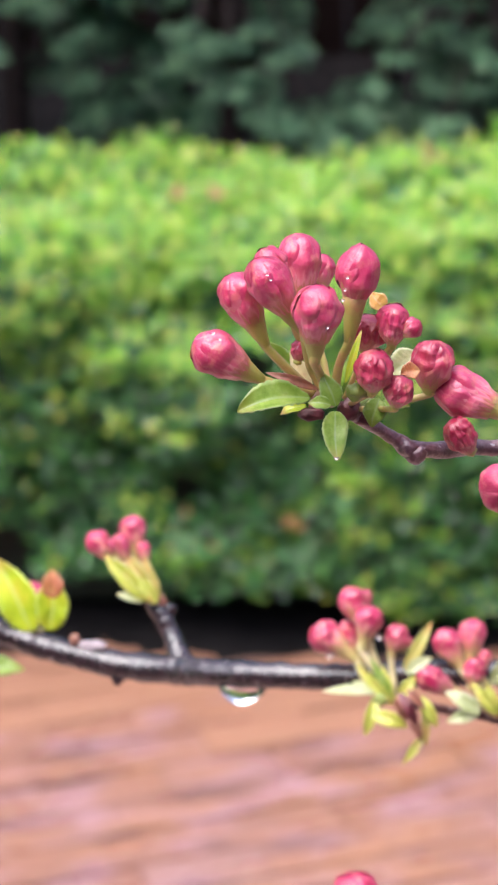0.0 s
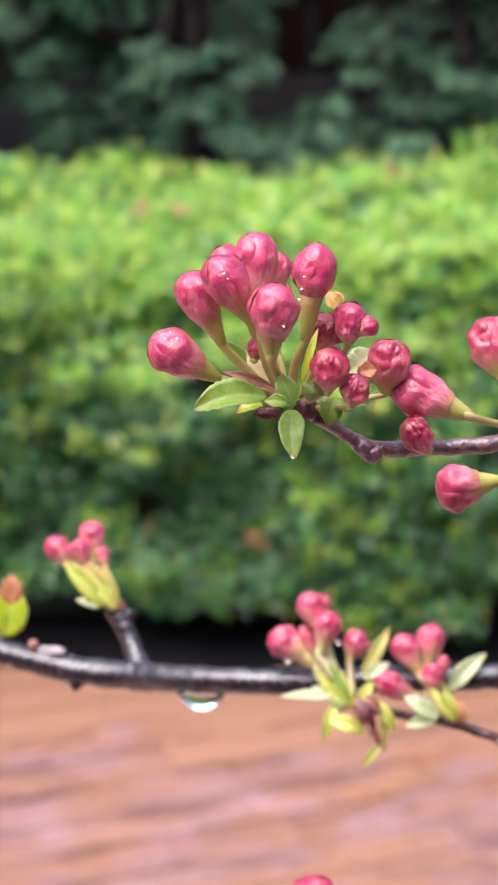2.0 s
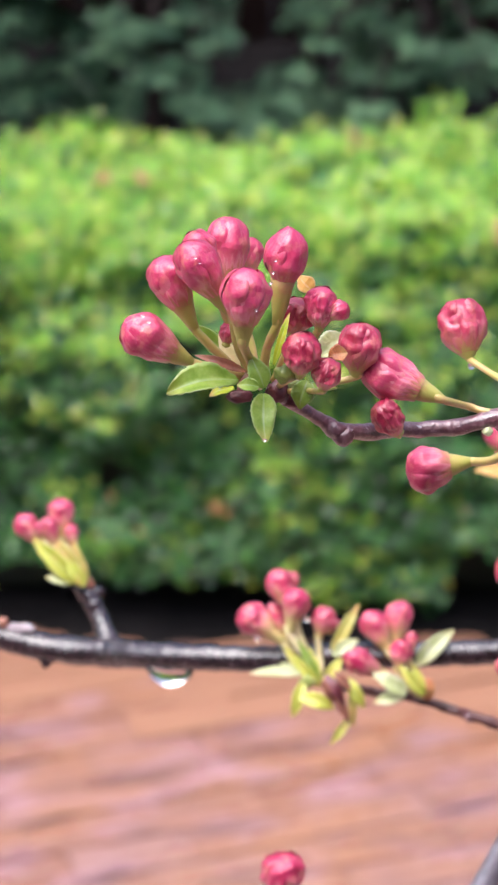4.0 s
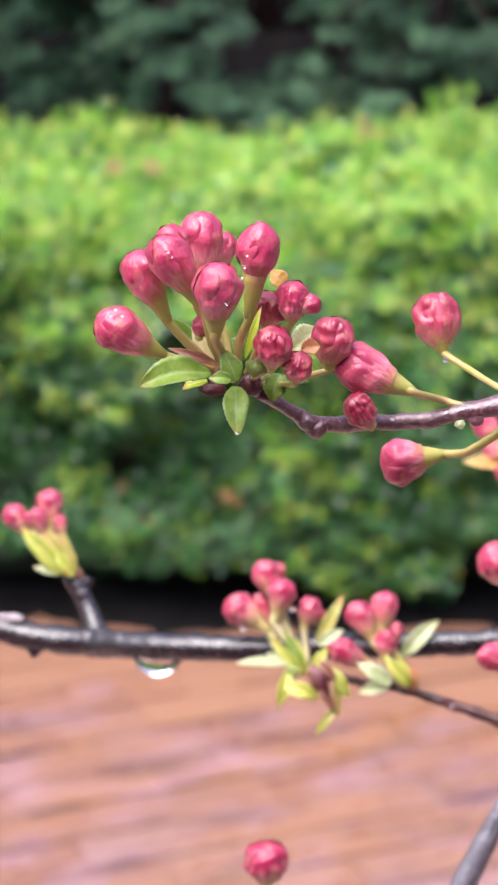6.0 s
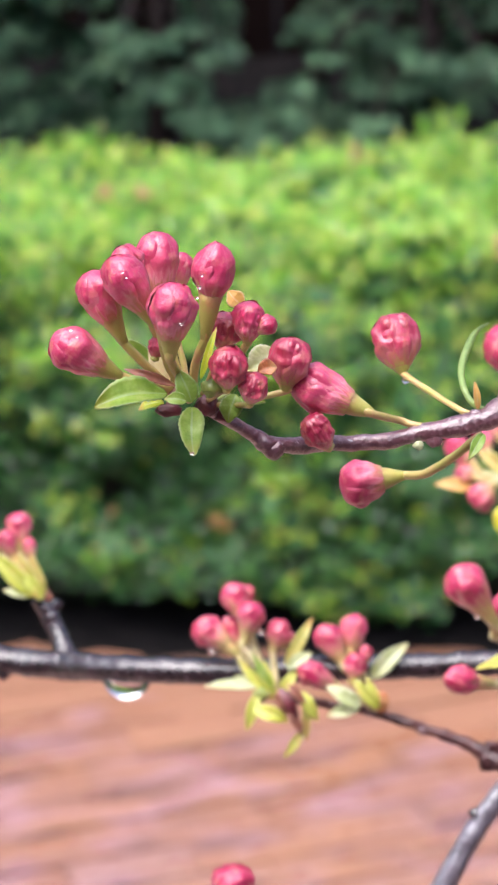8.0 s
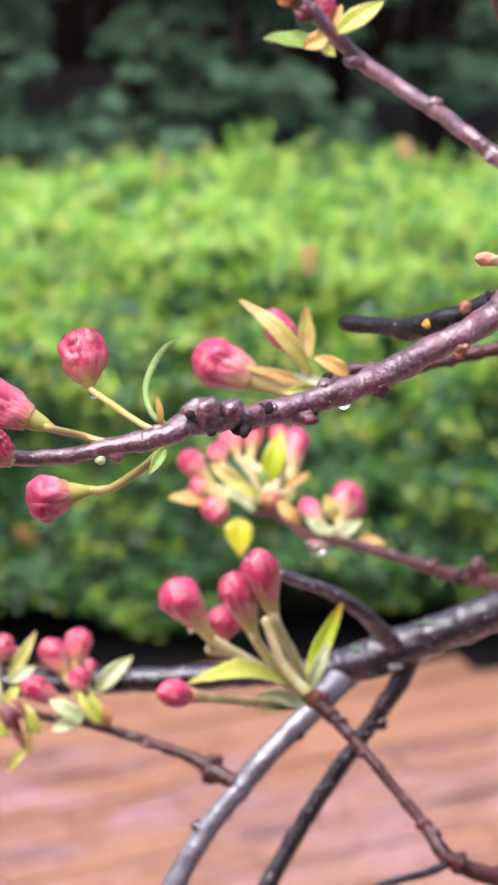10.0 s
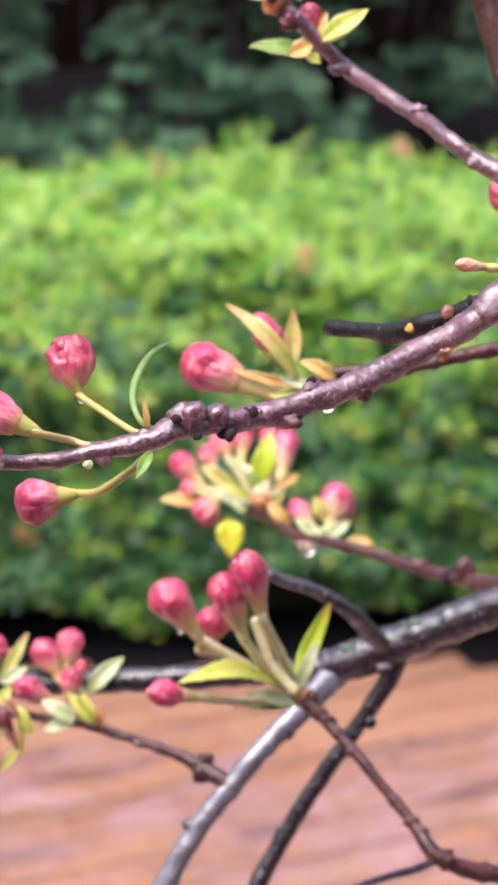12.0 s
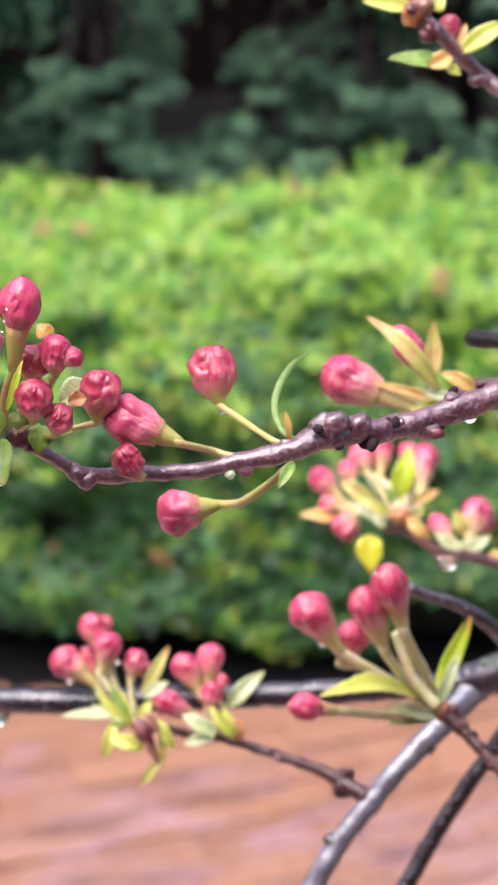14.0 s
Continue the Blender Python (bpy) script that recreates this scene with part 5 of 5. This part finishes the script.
stem("twig", [(25.7, -71.2, 284.8, 1.29), (38.6, -74.1, 284.5, 1.29), (48.3, -75.5, 284.2, 1.45), (61, -79.2, 282.5, 1.45), (65.7, -80.3, 276.5, 1.6), (75.3, -83.5, 273.4, 1.75), (81.6, -86.8, 270.9, 2.38), (86.3, -89.5, 268.5, 2.7), (90.1, -91.6, 267.1, 2.85)], BARK_RED)
knob((83.2, -85.3, 270.2), 2.5, 2.6, BARK_RED, "knob", turn=0)
knob((82.1, -88.6, 269.5), 2.6, 2.8, BARK_RED, "knob", turn=0)
knob((90.1, -93.1, 266.2), 2.6, 3.0, BARK_FORK, "knob", turn=0)
knob((64.3, -80.7, 276.8), 1.63, 1.31, BARK_TWIG, "knob", turn=0)
stem("twig", [(106.6, -62.2, 221.1, 1.55), (109.7, -65.6, 218.1, 1.88), (114, -69.7, 215.2, 1.76), (118.3, -74.3, 212.3, 1.64), (122.7, -79.5, 209.4, 1.53), (129.9, -88.4, 206.5, 1.53), (135.5, -95.3, 203.5, 1.74), (140.3, -102.6, 199, 2.28), (144.8, -105.7, 199, 2.37), (153.4, -108.7, 201.3, 2.6), (166.5, -109.9, 206.5, 2.62), (185.8, -110.1, 213.7, 3.08), (237.2, -107.5, 235.7, 4.52)], BARK_RED)
stem("side_twig", [(141.8, -104.5, 199, 1.31), (136, -106.5, 194.5, 1.2), (128, -107.8, 190.1, 1.08), (118.7, -110, 185.6, 0.97), (106.5, -114.8, 181.1, 0.64)], BARK_DARK)
knob((114.4, -69.1, 214.6), 1.81, 1.66, BARK_RED, "knob", turn=0)
knob((120.2, -77, 210.2), 1.95, 1.5, BARK_RED, "knob", turn=0)
knob((135.5, -95.3, 202.7), 2.23, 1.79, BARK_RED, "knob", turn=0)
knob((138.2, -97.5, 200.9), 1.49, 1.34, BARK_RED, "knob", turn=0)
knob((112, -67.2, 216), 2.12, 1.82, BARK_RED, "knob", turn=0)
knob((144.4, -103.5, 198.5), 1.77, 1.77, BARK_RED, "knob", turn=0)

# five-bud cluster on the forked twig
flower_bud((67.4, -30.4, 196), (74.7, -40.2, 196), 5.14, stalk=[(74.7, -40.2, 196), (81, -46.5, 202.5), (90.1, -52.7, 209), (97.9, -57.6, 215.5), (105.6, -62, 222)], stalk_r=1.49, kind="closed", calyx=1.2)
flower_bud((84, -38.0, 208), (80.4, -46.8, 208), 4.5, stalk=[(80.4, -46.6, 208), (84.9, -50.5, 212.7), (91.3, -54.3, 217.3), (105.6, -62.3, 222)], stalk_r=1.2, kind="closed", calyx=0.6)
flower_bud((83.3, -28.1, 190), (88, -39.5, 190), 4.64, stalk=[(88, -39.5, 190), (92.3, -48.5, 200.7), (98.3, -56, 211.3), (105.6, -61.6, 222)], stalk_r=1.43, kind="closed", calyx=1.3)
flower_bud((89.4, -22.1, 186), (93.3, -34.1, 186), 4.5, stalk=[(93.3, -34.1, 186), (97.5, -43.7, 198), (101.6, -51.9, 210), (105.9, -61, 222)], stalk_r=1.49, kind="closed", calyx=1.4)
flower_bud((64.2, -58.8, 190), (74, -60.3, 190), 3.5, stalk=[(72.5, -60.2, 190), (82.2, -61.9, 200.7), (92.9, -63.5, 211.3), (105.2, -64, 222)], stalk_r=1.3, kind="pointed", calyx=1.6)
stem("stalk", [(93.5, -40.9, 208, 1.17), (96.5, -49, 208, 1.34), (99.8, -55.1, 208, 1.52), (104.5, -60.5, 208, 1.69)], STALK)
leaf((99.9, -58.9, 210), (72.3, -56.3, 190), 3.48, LEAF_YELLOW, bend=0.12, face=0.7)
leaf((104.9, -59.9, 218), (114.7, -37, 218), 2.26, LEAF_BRIGHT, bend=-0.12, face=0.2)
leaf((105, -61, 214), (111.4, -47.1, 214), 1.69, LEAF_PALE, bend=0.1, face=0.1)
leaf((104.6, -64.4, 214), (91.4, -61.5, 214), 1.91, LEAF_PALE, bend=0.1, face=0.4)
leaf((104.8, -65, 217), (91.9, -66, 217), 1.24, LEAF_YOUNG, bend=0.1, face=0.4)
leaf((103.9, -61, 214), (101.2, -54.2, 214), 1.24, LEAF_YOUNG, bend=0.1, face=0.1)
leaf((105.6, -61, 214), (107.4, -52.9, 214), 1.35, LEAF_YELLOW, bend=0.1, face=0.1)
knob((107.4, -63, 220.2), 2.75, 2.59, SCALE_ORANGE, "bud_scale", turn=0)
knob((105, -62.9, 220.3), 2.44, 1.98, SCALE_GREEN, "bud_scale", turn=0)
knob((109.9, -63.3, 218.3), 1.83, 2.44, SCALE_DARK, "bud_scale", turn=0)

# small cluster on the upright spur of the long branch
flower_bud((-67.4, -24.4, 318), (-61.3, -30.6, 318), 3.4, stalk=[(-61.3, -30.6, 318), (-57.7, -35.2, 317.3), (-52, -40.8, 316.7), (-47.2, -44.8, 316)], stalk_r=1.3, calyx=1.2)
flower_bud((-60.7, -25.9, 314), (-59.5, -30.3, 314), 1.69, stalk=[(-59.5, -30.3, 314), (-55.1, -36.8, 315), (-47.2, -44.8, 316)], stalk_r=0.9, kind="crumpled")
flower_bud((-54.8, -19.1, 321), (-53.7, -27.5, 321), 3.7, stalk=[(-53.7, -27.5, 321), (-52.6, -32.9, 319.3), (-49.7, -39.3, 317.7), (-47.2, -44.8, 316)], stalk_r=1.3, calyx=1.3)
flower_bud((-58.5, -24.3, 315), (-56.3, -31.3, 315), 2.4, stalk=[(-56.3, -31.3, 315), (-53.6, -36.8, 315.5), (-47.2, -44.8, 316)], stalk_r=1.1, calyx=1.2)
flower_bud((-51.7, -26.6, 318), (-50.5, -32.4, 318), 1.98, stalk=[(-50.5, -32.4, 318), (-49.2, -37.6, 317), (-47.2, -44.8, 316)], stalk_r=1, calyx=1.2)
leaf((-49.4, -44.3, 313), (-62.2, -30.4, 313), 2.5, LEAF_YELLOW, bend=0.05, face=0.1)
leaf((-48.1, -44, 315), (-56.3, -29.9, 315), 2.3, LEAF_GOLD, bend=0.05, face=0.1)
leaf((-46.8, -44.4, 316), (-50.8, -30.8, 316), 1.76, LEAF_GOLD, bend=0.05, face=0.1)
leaf((-51, -44.3, 313), (-58.6, -42.1, 313), 1.5, LEAF_PALE, bend=0.1, face=0.4)
leaf((-47, -45, 312), (-52.4, -36.6, 312), 1.87, LEAF_YELLOW, bend=0.06, face=0.1)

# leaves at the far end of the long branch
leaf((-84, -53.8, 318.1), (-95, -31.3, 318.1), 5.4, LEAF_BRIGHT, bend=0.05, face=0.1)
leaf((-78.6, -53.4, 317.3), (-77.2, -36.5, 316.8), 4.6, LEAF_BRIGHT, bend=0.05, face=0.1)
leaf((-101, -64.6, 316.6), (-86, -65, 314.5), 3.0, LEAF_YOUNG, bend=0.1, face=0.5)
flower_bud((-84.1, -39.1, 324.1), (-83.7, -48.3, 324.1), 4.14, stalk=[(-83.7, -48.3, 324.1), (-81.2, -53.9, 320.2)], stalk_r=1.21)
leaf((-77.4, -43.3, 308.3), (-77.0, -34.7, 308.3), 3.0, SCALE_ORANGE, bend=0.05, face=0.1)

# double cluster in front of the long branch
flower_bud((8.6, -38.5, 283), (12.1, -47.1, 283), 3.7, stalk=[(12.1, -47.1, 283), (12.9, -54.8, 281.7), (18.6, -64.7, 280.3), (21.1, -71, 279)], stalk_r=1.15, calyx=1.2)
flower_bud((14.5, -39.4, 287), (13.8, -44.3, 287), 1.73, stalk=[(13.8, -44.3, 287), (14.4, -49.2, 285), (18.6, -64.9, 283), (21.1, -71.2, 281)], stalk_r=0.8, kind="crumpled")
flower_bud((15.8, -43.5, 277), (13.9, -51.7, 277), 3.91, stalk=[(13.9, -51.7, 277), (16, -58.1, 277.7), (19.6, -66, 278.3), (21.1, -71, 279)], stalk_r=1.2, kind="closed", calyx=1.3)
flower_bud((-1.1, -49.7, 281), (6.8, -55.8, 281), 4.3, stalk=[(6.8, -55.8, 281), (9.7, -60.1, 280.3), (14.6, -65.4, 279.7), (21.1, -71, 279)], stalk_r=1.2, kind="folded", calyx=1.2)
flower_bud((7.8, -48.3, 287), (10.7, -56.2, 287), 2.6, stalk=[(10.7, -56.2, 287), (13.3, -60.7, 284.3), (18.6, -67.7, 281.7), (21.1, -71, 279)], stalk_r=1.1, calyx=1.2)
flower_bud((23.5, -49, 281), (21.6, -56.5, 281), 2.95, stalk=[(21.6, -56.5, 281), (21.6, -62.6, 280.3), (22, -66.8, 279.7), (21.1, -71, 279)], stalk_r=1.2, kind="crumpled", calyx=1.2)
flower_bud((26.9, -52.8, 285), (24.8, -56.4, 285), 1.24, kind="crumpled")
flower_bud((34.7, -50.5, 281), (39.5, -58.7, 281), 3.69, stalk=[(39.5, -58.7, 281), (41.8, -61.8, 280.3), (47.5, -68.9, 279.7), (51.4, -74.6, 279)], stalk_r=1.2, kind="folded", calyx=1.1)
flower_bud((45.4, -47.7, 286), (43.9, -56.8, 286), 3.71, stalk=[(43.9, -56.8, 286), (44.6, -62.8, 283.7), (48.3, -69.1, 281.3), (51.4, -74.6, 279)], stalk_r=1.2, calyx=1.3)
flower_bud((48.1, -56.1, 279), (47.4, -61.2, 279), 1.72, stalk=[(47.4, -61.2, 279), (47.8, -66, 279), (51.4, -74.6, 279)], stalk_r=0.9, kind="folded")
flower_bud((45.3, -58.3, 275), (44, -65.4, 275), 2.81, stalk=[(44, -65.4, 275), (45.9, -69.4, 277), (51.4, -74.6, 279)], stalk_r=1.1, kind="crumpled", calyx=1.2)
flower_bud((28.2, -61.8, 269), (37, -66.7, 269), 3.4, stalk=[(37, -66.7, 269), (41.1, -69.9, 274), (51.4, -74.6, 279)], stalk_r=1.2, kind="folded", calyx=1.3)
leaf((24.8, -61.3, 273), (32.7, -48, 273), 1.74, LEAF_GOLD, bend=0.05, face=0.1)
leaf((25.1, -62.3, 271), (32.4, -57.8, 271), 1.63, LEAF_PALE, bend=0.08, face=0.3)
leaf((16.3, -67.7, 271), (1.6, -67.4, 271), 1.53, LEAF_PALE, bend=0.05, face=0.6)
leaf((15.6, -66.7, 273), (10.1, -64.7, 273), 0.91, LEAF_PALE, bend=0.05, face=0.4)
leaf((17, -69, 271), (13.6, -79.9, 271), 1.63, LEAF_YELLOW, bend=0.1, face=0.2)
leaf((15.5, -73.8, 269), (25.4, -77.4, 269), 2.13, LEAF_YELLOW, bend=0.1, face=0.4)
leaf((29.2, -68.7, 268), (33.5, -77.2, 268), 1.72, LEAF_YELLOW, bend=0.1, face=0.2)
leaf((30.4, -79.6, 271), (24.4, -87.7, 271), 1.22, LEAF_YELLOW, bend=0.1, face=0.2)
leaf((30.7, -70.9, 269), (30.7, -82.9, 269), 1.12, LEAF_GOLD, bend=0.1, face=0.2)
leaf((45.7, -72.9, 267), (35.9, -67.3, 267), 2.33, LEAF_PALE, bend=0.1, face=0.4)
leaf((45.4, -73.7, 268), (36.6, -75.8, 268), 1.93, LEAF_PALE, bend=0.1, face=0.5)
leaf((49, -66.2, 281), (59.9, -55.6, 281), 2.26, LEAF_PALE, bend=0.08, face=0.2)
leaf((50.7, -74.1, 273), (43.9, -64.9, 273), 1.53, LEAF_YELLOW, bend=0.08, face=0.1)
leaf((51.1, -74.3, 275), (47.9, -65, 275), 1.33, LEAF_YELLOW, bend=0.08, face=0.1)
leaf((20.6, -71.3, 273), (11.4, -59.9, 273), 1.32, LEAF_YELLOW, bend=0.05, face=0.1)
leaf((21.3, -71.3, 274), (15.3, -57.9, 274), 1.32, LEAF_YOUNG, bend=0.05, face=0.1)
leaf((21.6, -71.3, 274), (18.5, -60, 274), 1.22, LEAF_YELLOW, bend=0.05, face=0.1)
leaf((22.6, -69.7, 271), (28.3, -62.6, 271), 1.53, LEAF_YELLOW, bend=0.08, face=0.2)
leaf((23.2, -67.1, 265), (28.1, -76.2, 265), 1.42, SCALE_DARK, bend=0.2, face=0.1)
leaf((26, -73.6, 267), (29.6, -81.3, 267), 1.22, SCALE_RED, bend=0.1, face=0.2)
leaf((25.3, -66.4, 265), (30.2, -72, 265), 1.11, SCALE_RED, bend=0.1, face=0.2)
knob((18, -69.7, 271), 2.43, 1.86, SCALE_GREEN, "bud_scale")
knob((52.2, -72.6, 277), 2, 3.14, SCALE_ORANGE, "bud_scale")
stem("short_spur", [(21.6, -68.8, 280.2, 2.25), (23.9, -70.8, 280.2, 2.09), (27.2, -71.8, 281.8, 1.61), (32.1, -72.8, 283.6, 1.29)], BARK_DARK)
stem("short_spur", [(49.3, -72.6, 280.2, 2.25), (50, -74.3, 280.2, 1.93), (49, -75.3, 281.8, 1.45)], BARK_RED)
knob((24.6, -71.5, 268), 2.1, 4.1, SCALE_RED, "bud_scale", turn=1)

# lowest bud
flower_bud((10.4, -109.8, 206), (9.9, -119.6, 206), 5.5, stalk=[(9.9, -120, 206), (8.2, -130.4, 210.8), (0.5, -151, 224.4), (51.5, -151.1, 234.6)], stalk_r=1.35, kind="crumpled")

# upper twig with a leafy tip
stem("twig", [(97.1, 113.7, 135.8, 1.35), (100.8, 110, 137.2, 1.89), (107.3, 103.9, 140.8, 1.9), (114.7, 98.3, 145.1, 2.05), (122, 91.5, 135.1, 2.02), (129.2, 85.1, 125.2, 1.99), (134.3, 78.7, 110.8, 2.09), (140.6, 73.4, 108, 2.21), (146.9, 69.6, 105.1, 2.85), (152.3, 67.9, 103.7, 3.36), (168.1, 63.2, 103.7, 4.13), (210.1, 46.2, 110.8, 6.26), (266.3, 16.7, 139.4, 8.13)], BARK_TWIG)
knob((111.2, 99, 143.2), 2.74, 1.64, BARK_TWIG, "knob", turn=0)
knob((129.1, 86.7, 124.5), 2.0, 1.74, BARK_TWIG, "knob", turn=0)
knob((140.3, 72.5, 107), 2.09, 1.7, BARK_TWIG, "knob", turn=0)
knob((146.7, 68.8, 104.1), 2.33, 2.08, BARK_TWIG, "knob", turn=0)
knob((146.8, 71.3, 104.1), 1.69, 1.17, BARK_TWIG, "knob", turn=0)
knob((94.6, 114.1, 135.2), 3.0, 3.0, SCALE_ORANGE, "bud_scale", turn=0)
knob((94, 115.0, 133.2), 1.5, 1.2, SCALE_DARK, "bud_scale", turn=0)
knob((96.6, 116.2, 134.8), 3.01, 3.01, SCALE_RED, "bud_scale", turn=0)
knob((98.2, 109.6, 136.2), 2.45, 2.45, SCALE_DARK, "bud_scale", turn=0)
flower_bud((104.6, 115, 142.2), (103.1, 108.1, 142.2), 2.5, stalk=[(103.1, 108.1, 142.2), (101, 105.1, 140.8)], stalk_r=0.69, kind="crumpled")
leaf((102.1, 102.4, 137.8), (88.5, 103.3, 137.6), 2.4, LEAF_YOUNG, bend=0.08, face=0.5)
leaf((106.7, 105.3, 138.6), (118.2, 113, 138.1), 2.33, LEAF_YELLOW, bend=0.08, face=0.3)
leaf((102.7, 101.4, 136.9), (106.1, 99.3, 136.2), 1.36, LEAF_YELLOW, bend=0.08, face=0.3)
leaf((95.9, 115, 136.6), (82, 117.5, 136.6), 1.91, LEAF_YELLOW, bend=0.08, face=0.3)
leaf((99.3, 115.7, 136.6), (102.8, 119.1, 136.6), 2.18, LEAF_YELLOW, bend=0.08, face=0.3)
leaf((104, 103.7, 135.4), (98.4, 100.9, 134.8), 2.18, LEAF_ORANGE, bend=0.08, face=0.3)
leaf((103.8, 104.6, 142.2), (108.1, 112.9, 142.2), 1.65, LEAF_ORANGE, bend=0.08, face=0.1)

# stem and pink cluster at the edge
stem("branch", [(137.7, 128.2, 103.7, 2.56), (140.9, 114.9, 103.7, 3.02), (144.2, 103.6, 103.7, 3.26), (147.9, 91, 103.7, 3.37), (151.8, 78.4, 103.7, 3.49), (157.4, 63.2, 103.7, 3.72), (169.1, 40.8, 110.1, 4.22), (218.9, 2.9, 151.2, 6.19), (288.6, -28.6, 217.7, 9.43)], BARK_STEM)
flower_bud((161.8, 86.8, 199), (169.2, 82.7, 199), 5.04, stalk=[(169.2, 82.7, 199), (171.3, 65, 183.4), (167.9, 54.5, 135.4)], stalk_r=1.19)
flower_bud((156.3, 73.6, 199), (164.7, 71.3, 199), 4.45, stalk=[(164.7, 71.3, 199), (171.3, 65, 183.4), (167.9, 54.5, 135.4)], stalk_r=1.19)
flower_bud((160.9, 68.8, 199), (167.7, 70.3, 199), 4.45, stalk=[(167.7, 70.3, 199), (171.3, 65, 183.4), (167.9, 54.5, 135.4)], stalk_r=1.19)
leaf((171.4, 54.5, 157.1), (160.6, 61.3, 163.2), 1.69, LEAF_ORANGE, bend=0.05, face=0.2)
leaf((167.1, 60.2, 157.1), (160.8, 57.8, 163.2), 1.27, LEAF_YELLOW, bend=0.05, face=0.2)
flower_bud((121, 41.9, -9.5), (126.6, 41.5, -9.5), 1.31, stalk=[(126.6, 41.5, -9.5), (131, 40.8, -2.5), (138.6, 41.1, 28.8)], stalk_r=0.87, kind="pale", calyx=1.5)
leaf((132.5, 41, 5.6), (132.3, 45.4, 4.1), 1.23, LEAF_YELLOW, bend=0.1, face=0.1)
knob((139, 41.4, 35.1), 1.61, 1.38, SCALE_RED, "bud_scale", turn=0)

# rain drops
water_drop((-21.7, -67.0, 298), 7.4, 7.4, skew=-0.35)
water_drop((46.5, 15.7, 34.7), 0.94, 1.06)
water_drop((3.6, -57.2, 275.1), 1.3, 1.47)
water_drop((17.7, -51.9, 273.4), 1.14, 1.3)
water_drop((35.9, -57.2, 280.2), 0.98, 1.31)
water_drop((59.5, 23, 34.7), 0.7, 0.82)
water_drop((73.2, -42.9, 193.8), 0.88, 1.03)
water_drop((85.6, -22.9, 157.6), 0.84, 0.98)
water_drop((88.5, -64.2, 207.4), 0.75, 0.75)
water_drop((4.3, 31.8, -36.8), 0.42, 0.52)
water_drop((3.9, 29.9, -35.8), 0.42, 0.42)
water_drop((4.8, 34, -36.2), 0.36, 0.42)
water_drop((-20.1, 24, -29.1), 0.53, 0.42)
water_drop((-18.8, 22.8, -30.4), 0.42, 0.42)
water_drop((-10, 34.5, -37.7), 0.42, 0.42)
water_drop((-9.2, 33.4, -38.8), 0.31, 0.31)
water_drop((2.8, 0.7, -28.8), 0.53, 0.53)
water_drop((1.1, 24.6, -42.5), 0.36, 0.41)


# ---- paving bricks, laid flat in straight courses ----
BRICK_LONG, BRICK_WIDE, JOINT, BUTT = 0.215, 0.1025, 0.008, 0.002


def brick_mesh(seed, mat):
    bm = bmesh.new()
    bmesh.ops.create_cube(bm, size=1, matrix=Matrix.LocRotScale((0, 0, -0.02), None, (BRICK_LONG, BRICK_WIDE, 0.04)))
    bmesh.ops.bevel(bm, geom=[e for e in bm.edges if (e.verts[0].co.z + e.verts[1].co.z) > -0.03], offset=0.003, segments=1)
    r = random.Random(seed)
    for v in bm.verts:
        v.co += Vector((r.uniform(-1, 1), r.uniform(-1, 1), r.uniform(-0.6, 0.6))) * 0.0015
    me = bpy.data.meshes.new("brick")
    bm.to_mesh(me)
    bm.free()
    me.materials.append(mat)
    return me


def lay_bricks():
    rng = random.Random(8)
    shapes = [brick_mesh(k, BRICK) for k in range(6)]
    orange_shapes = [brick_mesh(k + 9, BRICK_EDGE) for k in range(4)]
    turn = BRICK_TURN
    rest_v, rest_f = [], []
    for row in range(-80, 24):
        slip = rng.uniform(-0.05, 0.05)
        for col in range(-30, 30):
            u, v = (col + 0.5 * (row % 2)) * (BRICK_LONG + BUTT) + slip, row * (BRICK_WIDE + JOINT)
            x, y = 0.19 + u * math.cos(turn) - v * math.sin(turn), 5.08 + u * math.sin(turn) + v * math.cos(turn)
            if not (-3.69 < x < 4.25 and -1.5 < y < HEDGE_Y * GARDEN - 0.05):
                continue
            m = Matrix.LocRotScale((x, y, rng.uniform(-0.002, 0.002)), Euler((rng.uniform(-0.012, 0.012), rng.uniform(-0.006, 0.006), turn + rng.uniform(-0.008, 0.008))), None)
            # bricks within a ragged band along the hedge take the more orange tone
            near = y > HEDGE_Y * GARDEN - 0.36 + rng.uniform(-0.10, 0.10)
            me = rng.choice(orange_shapes if near and -0.8 < x < 1.2 else shapes)
            if -0.8 < x < 1.2 and y > 4.45:
                ob = new("brick", me)
                ob.parent = pavement
                ob.matrix_basis = m
            else:
                k = len(rest_v)
                rest_v += [m @ w.co for w in me.vertices]
                rest_f += [tuple(k + i for i in p.vertices) for p in me.polygons]
    tagged(mesh_part("far_bricks", rest_v, rest_f, BRICK, pavement), kind="stuff")


lay_bricks()
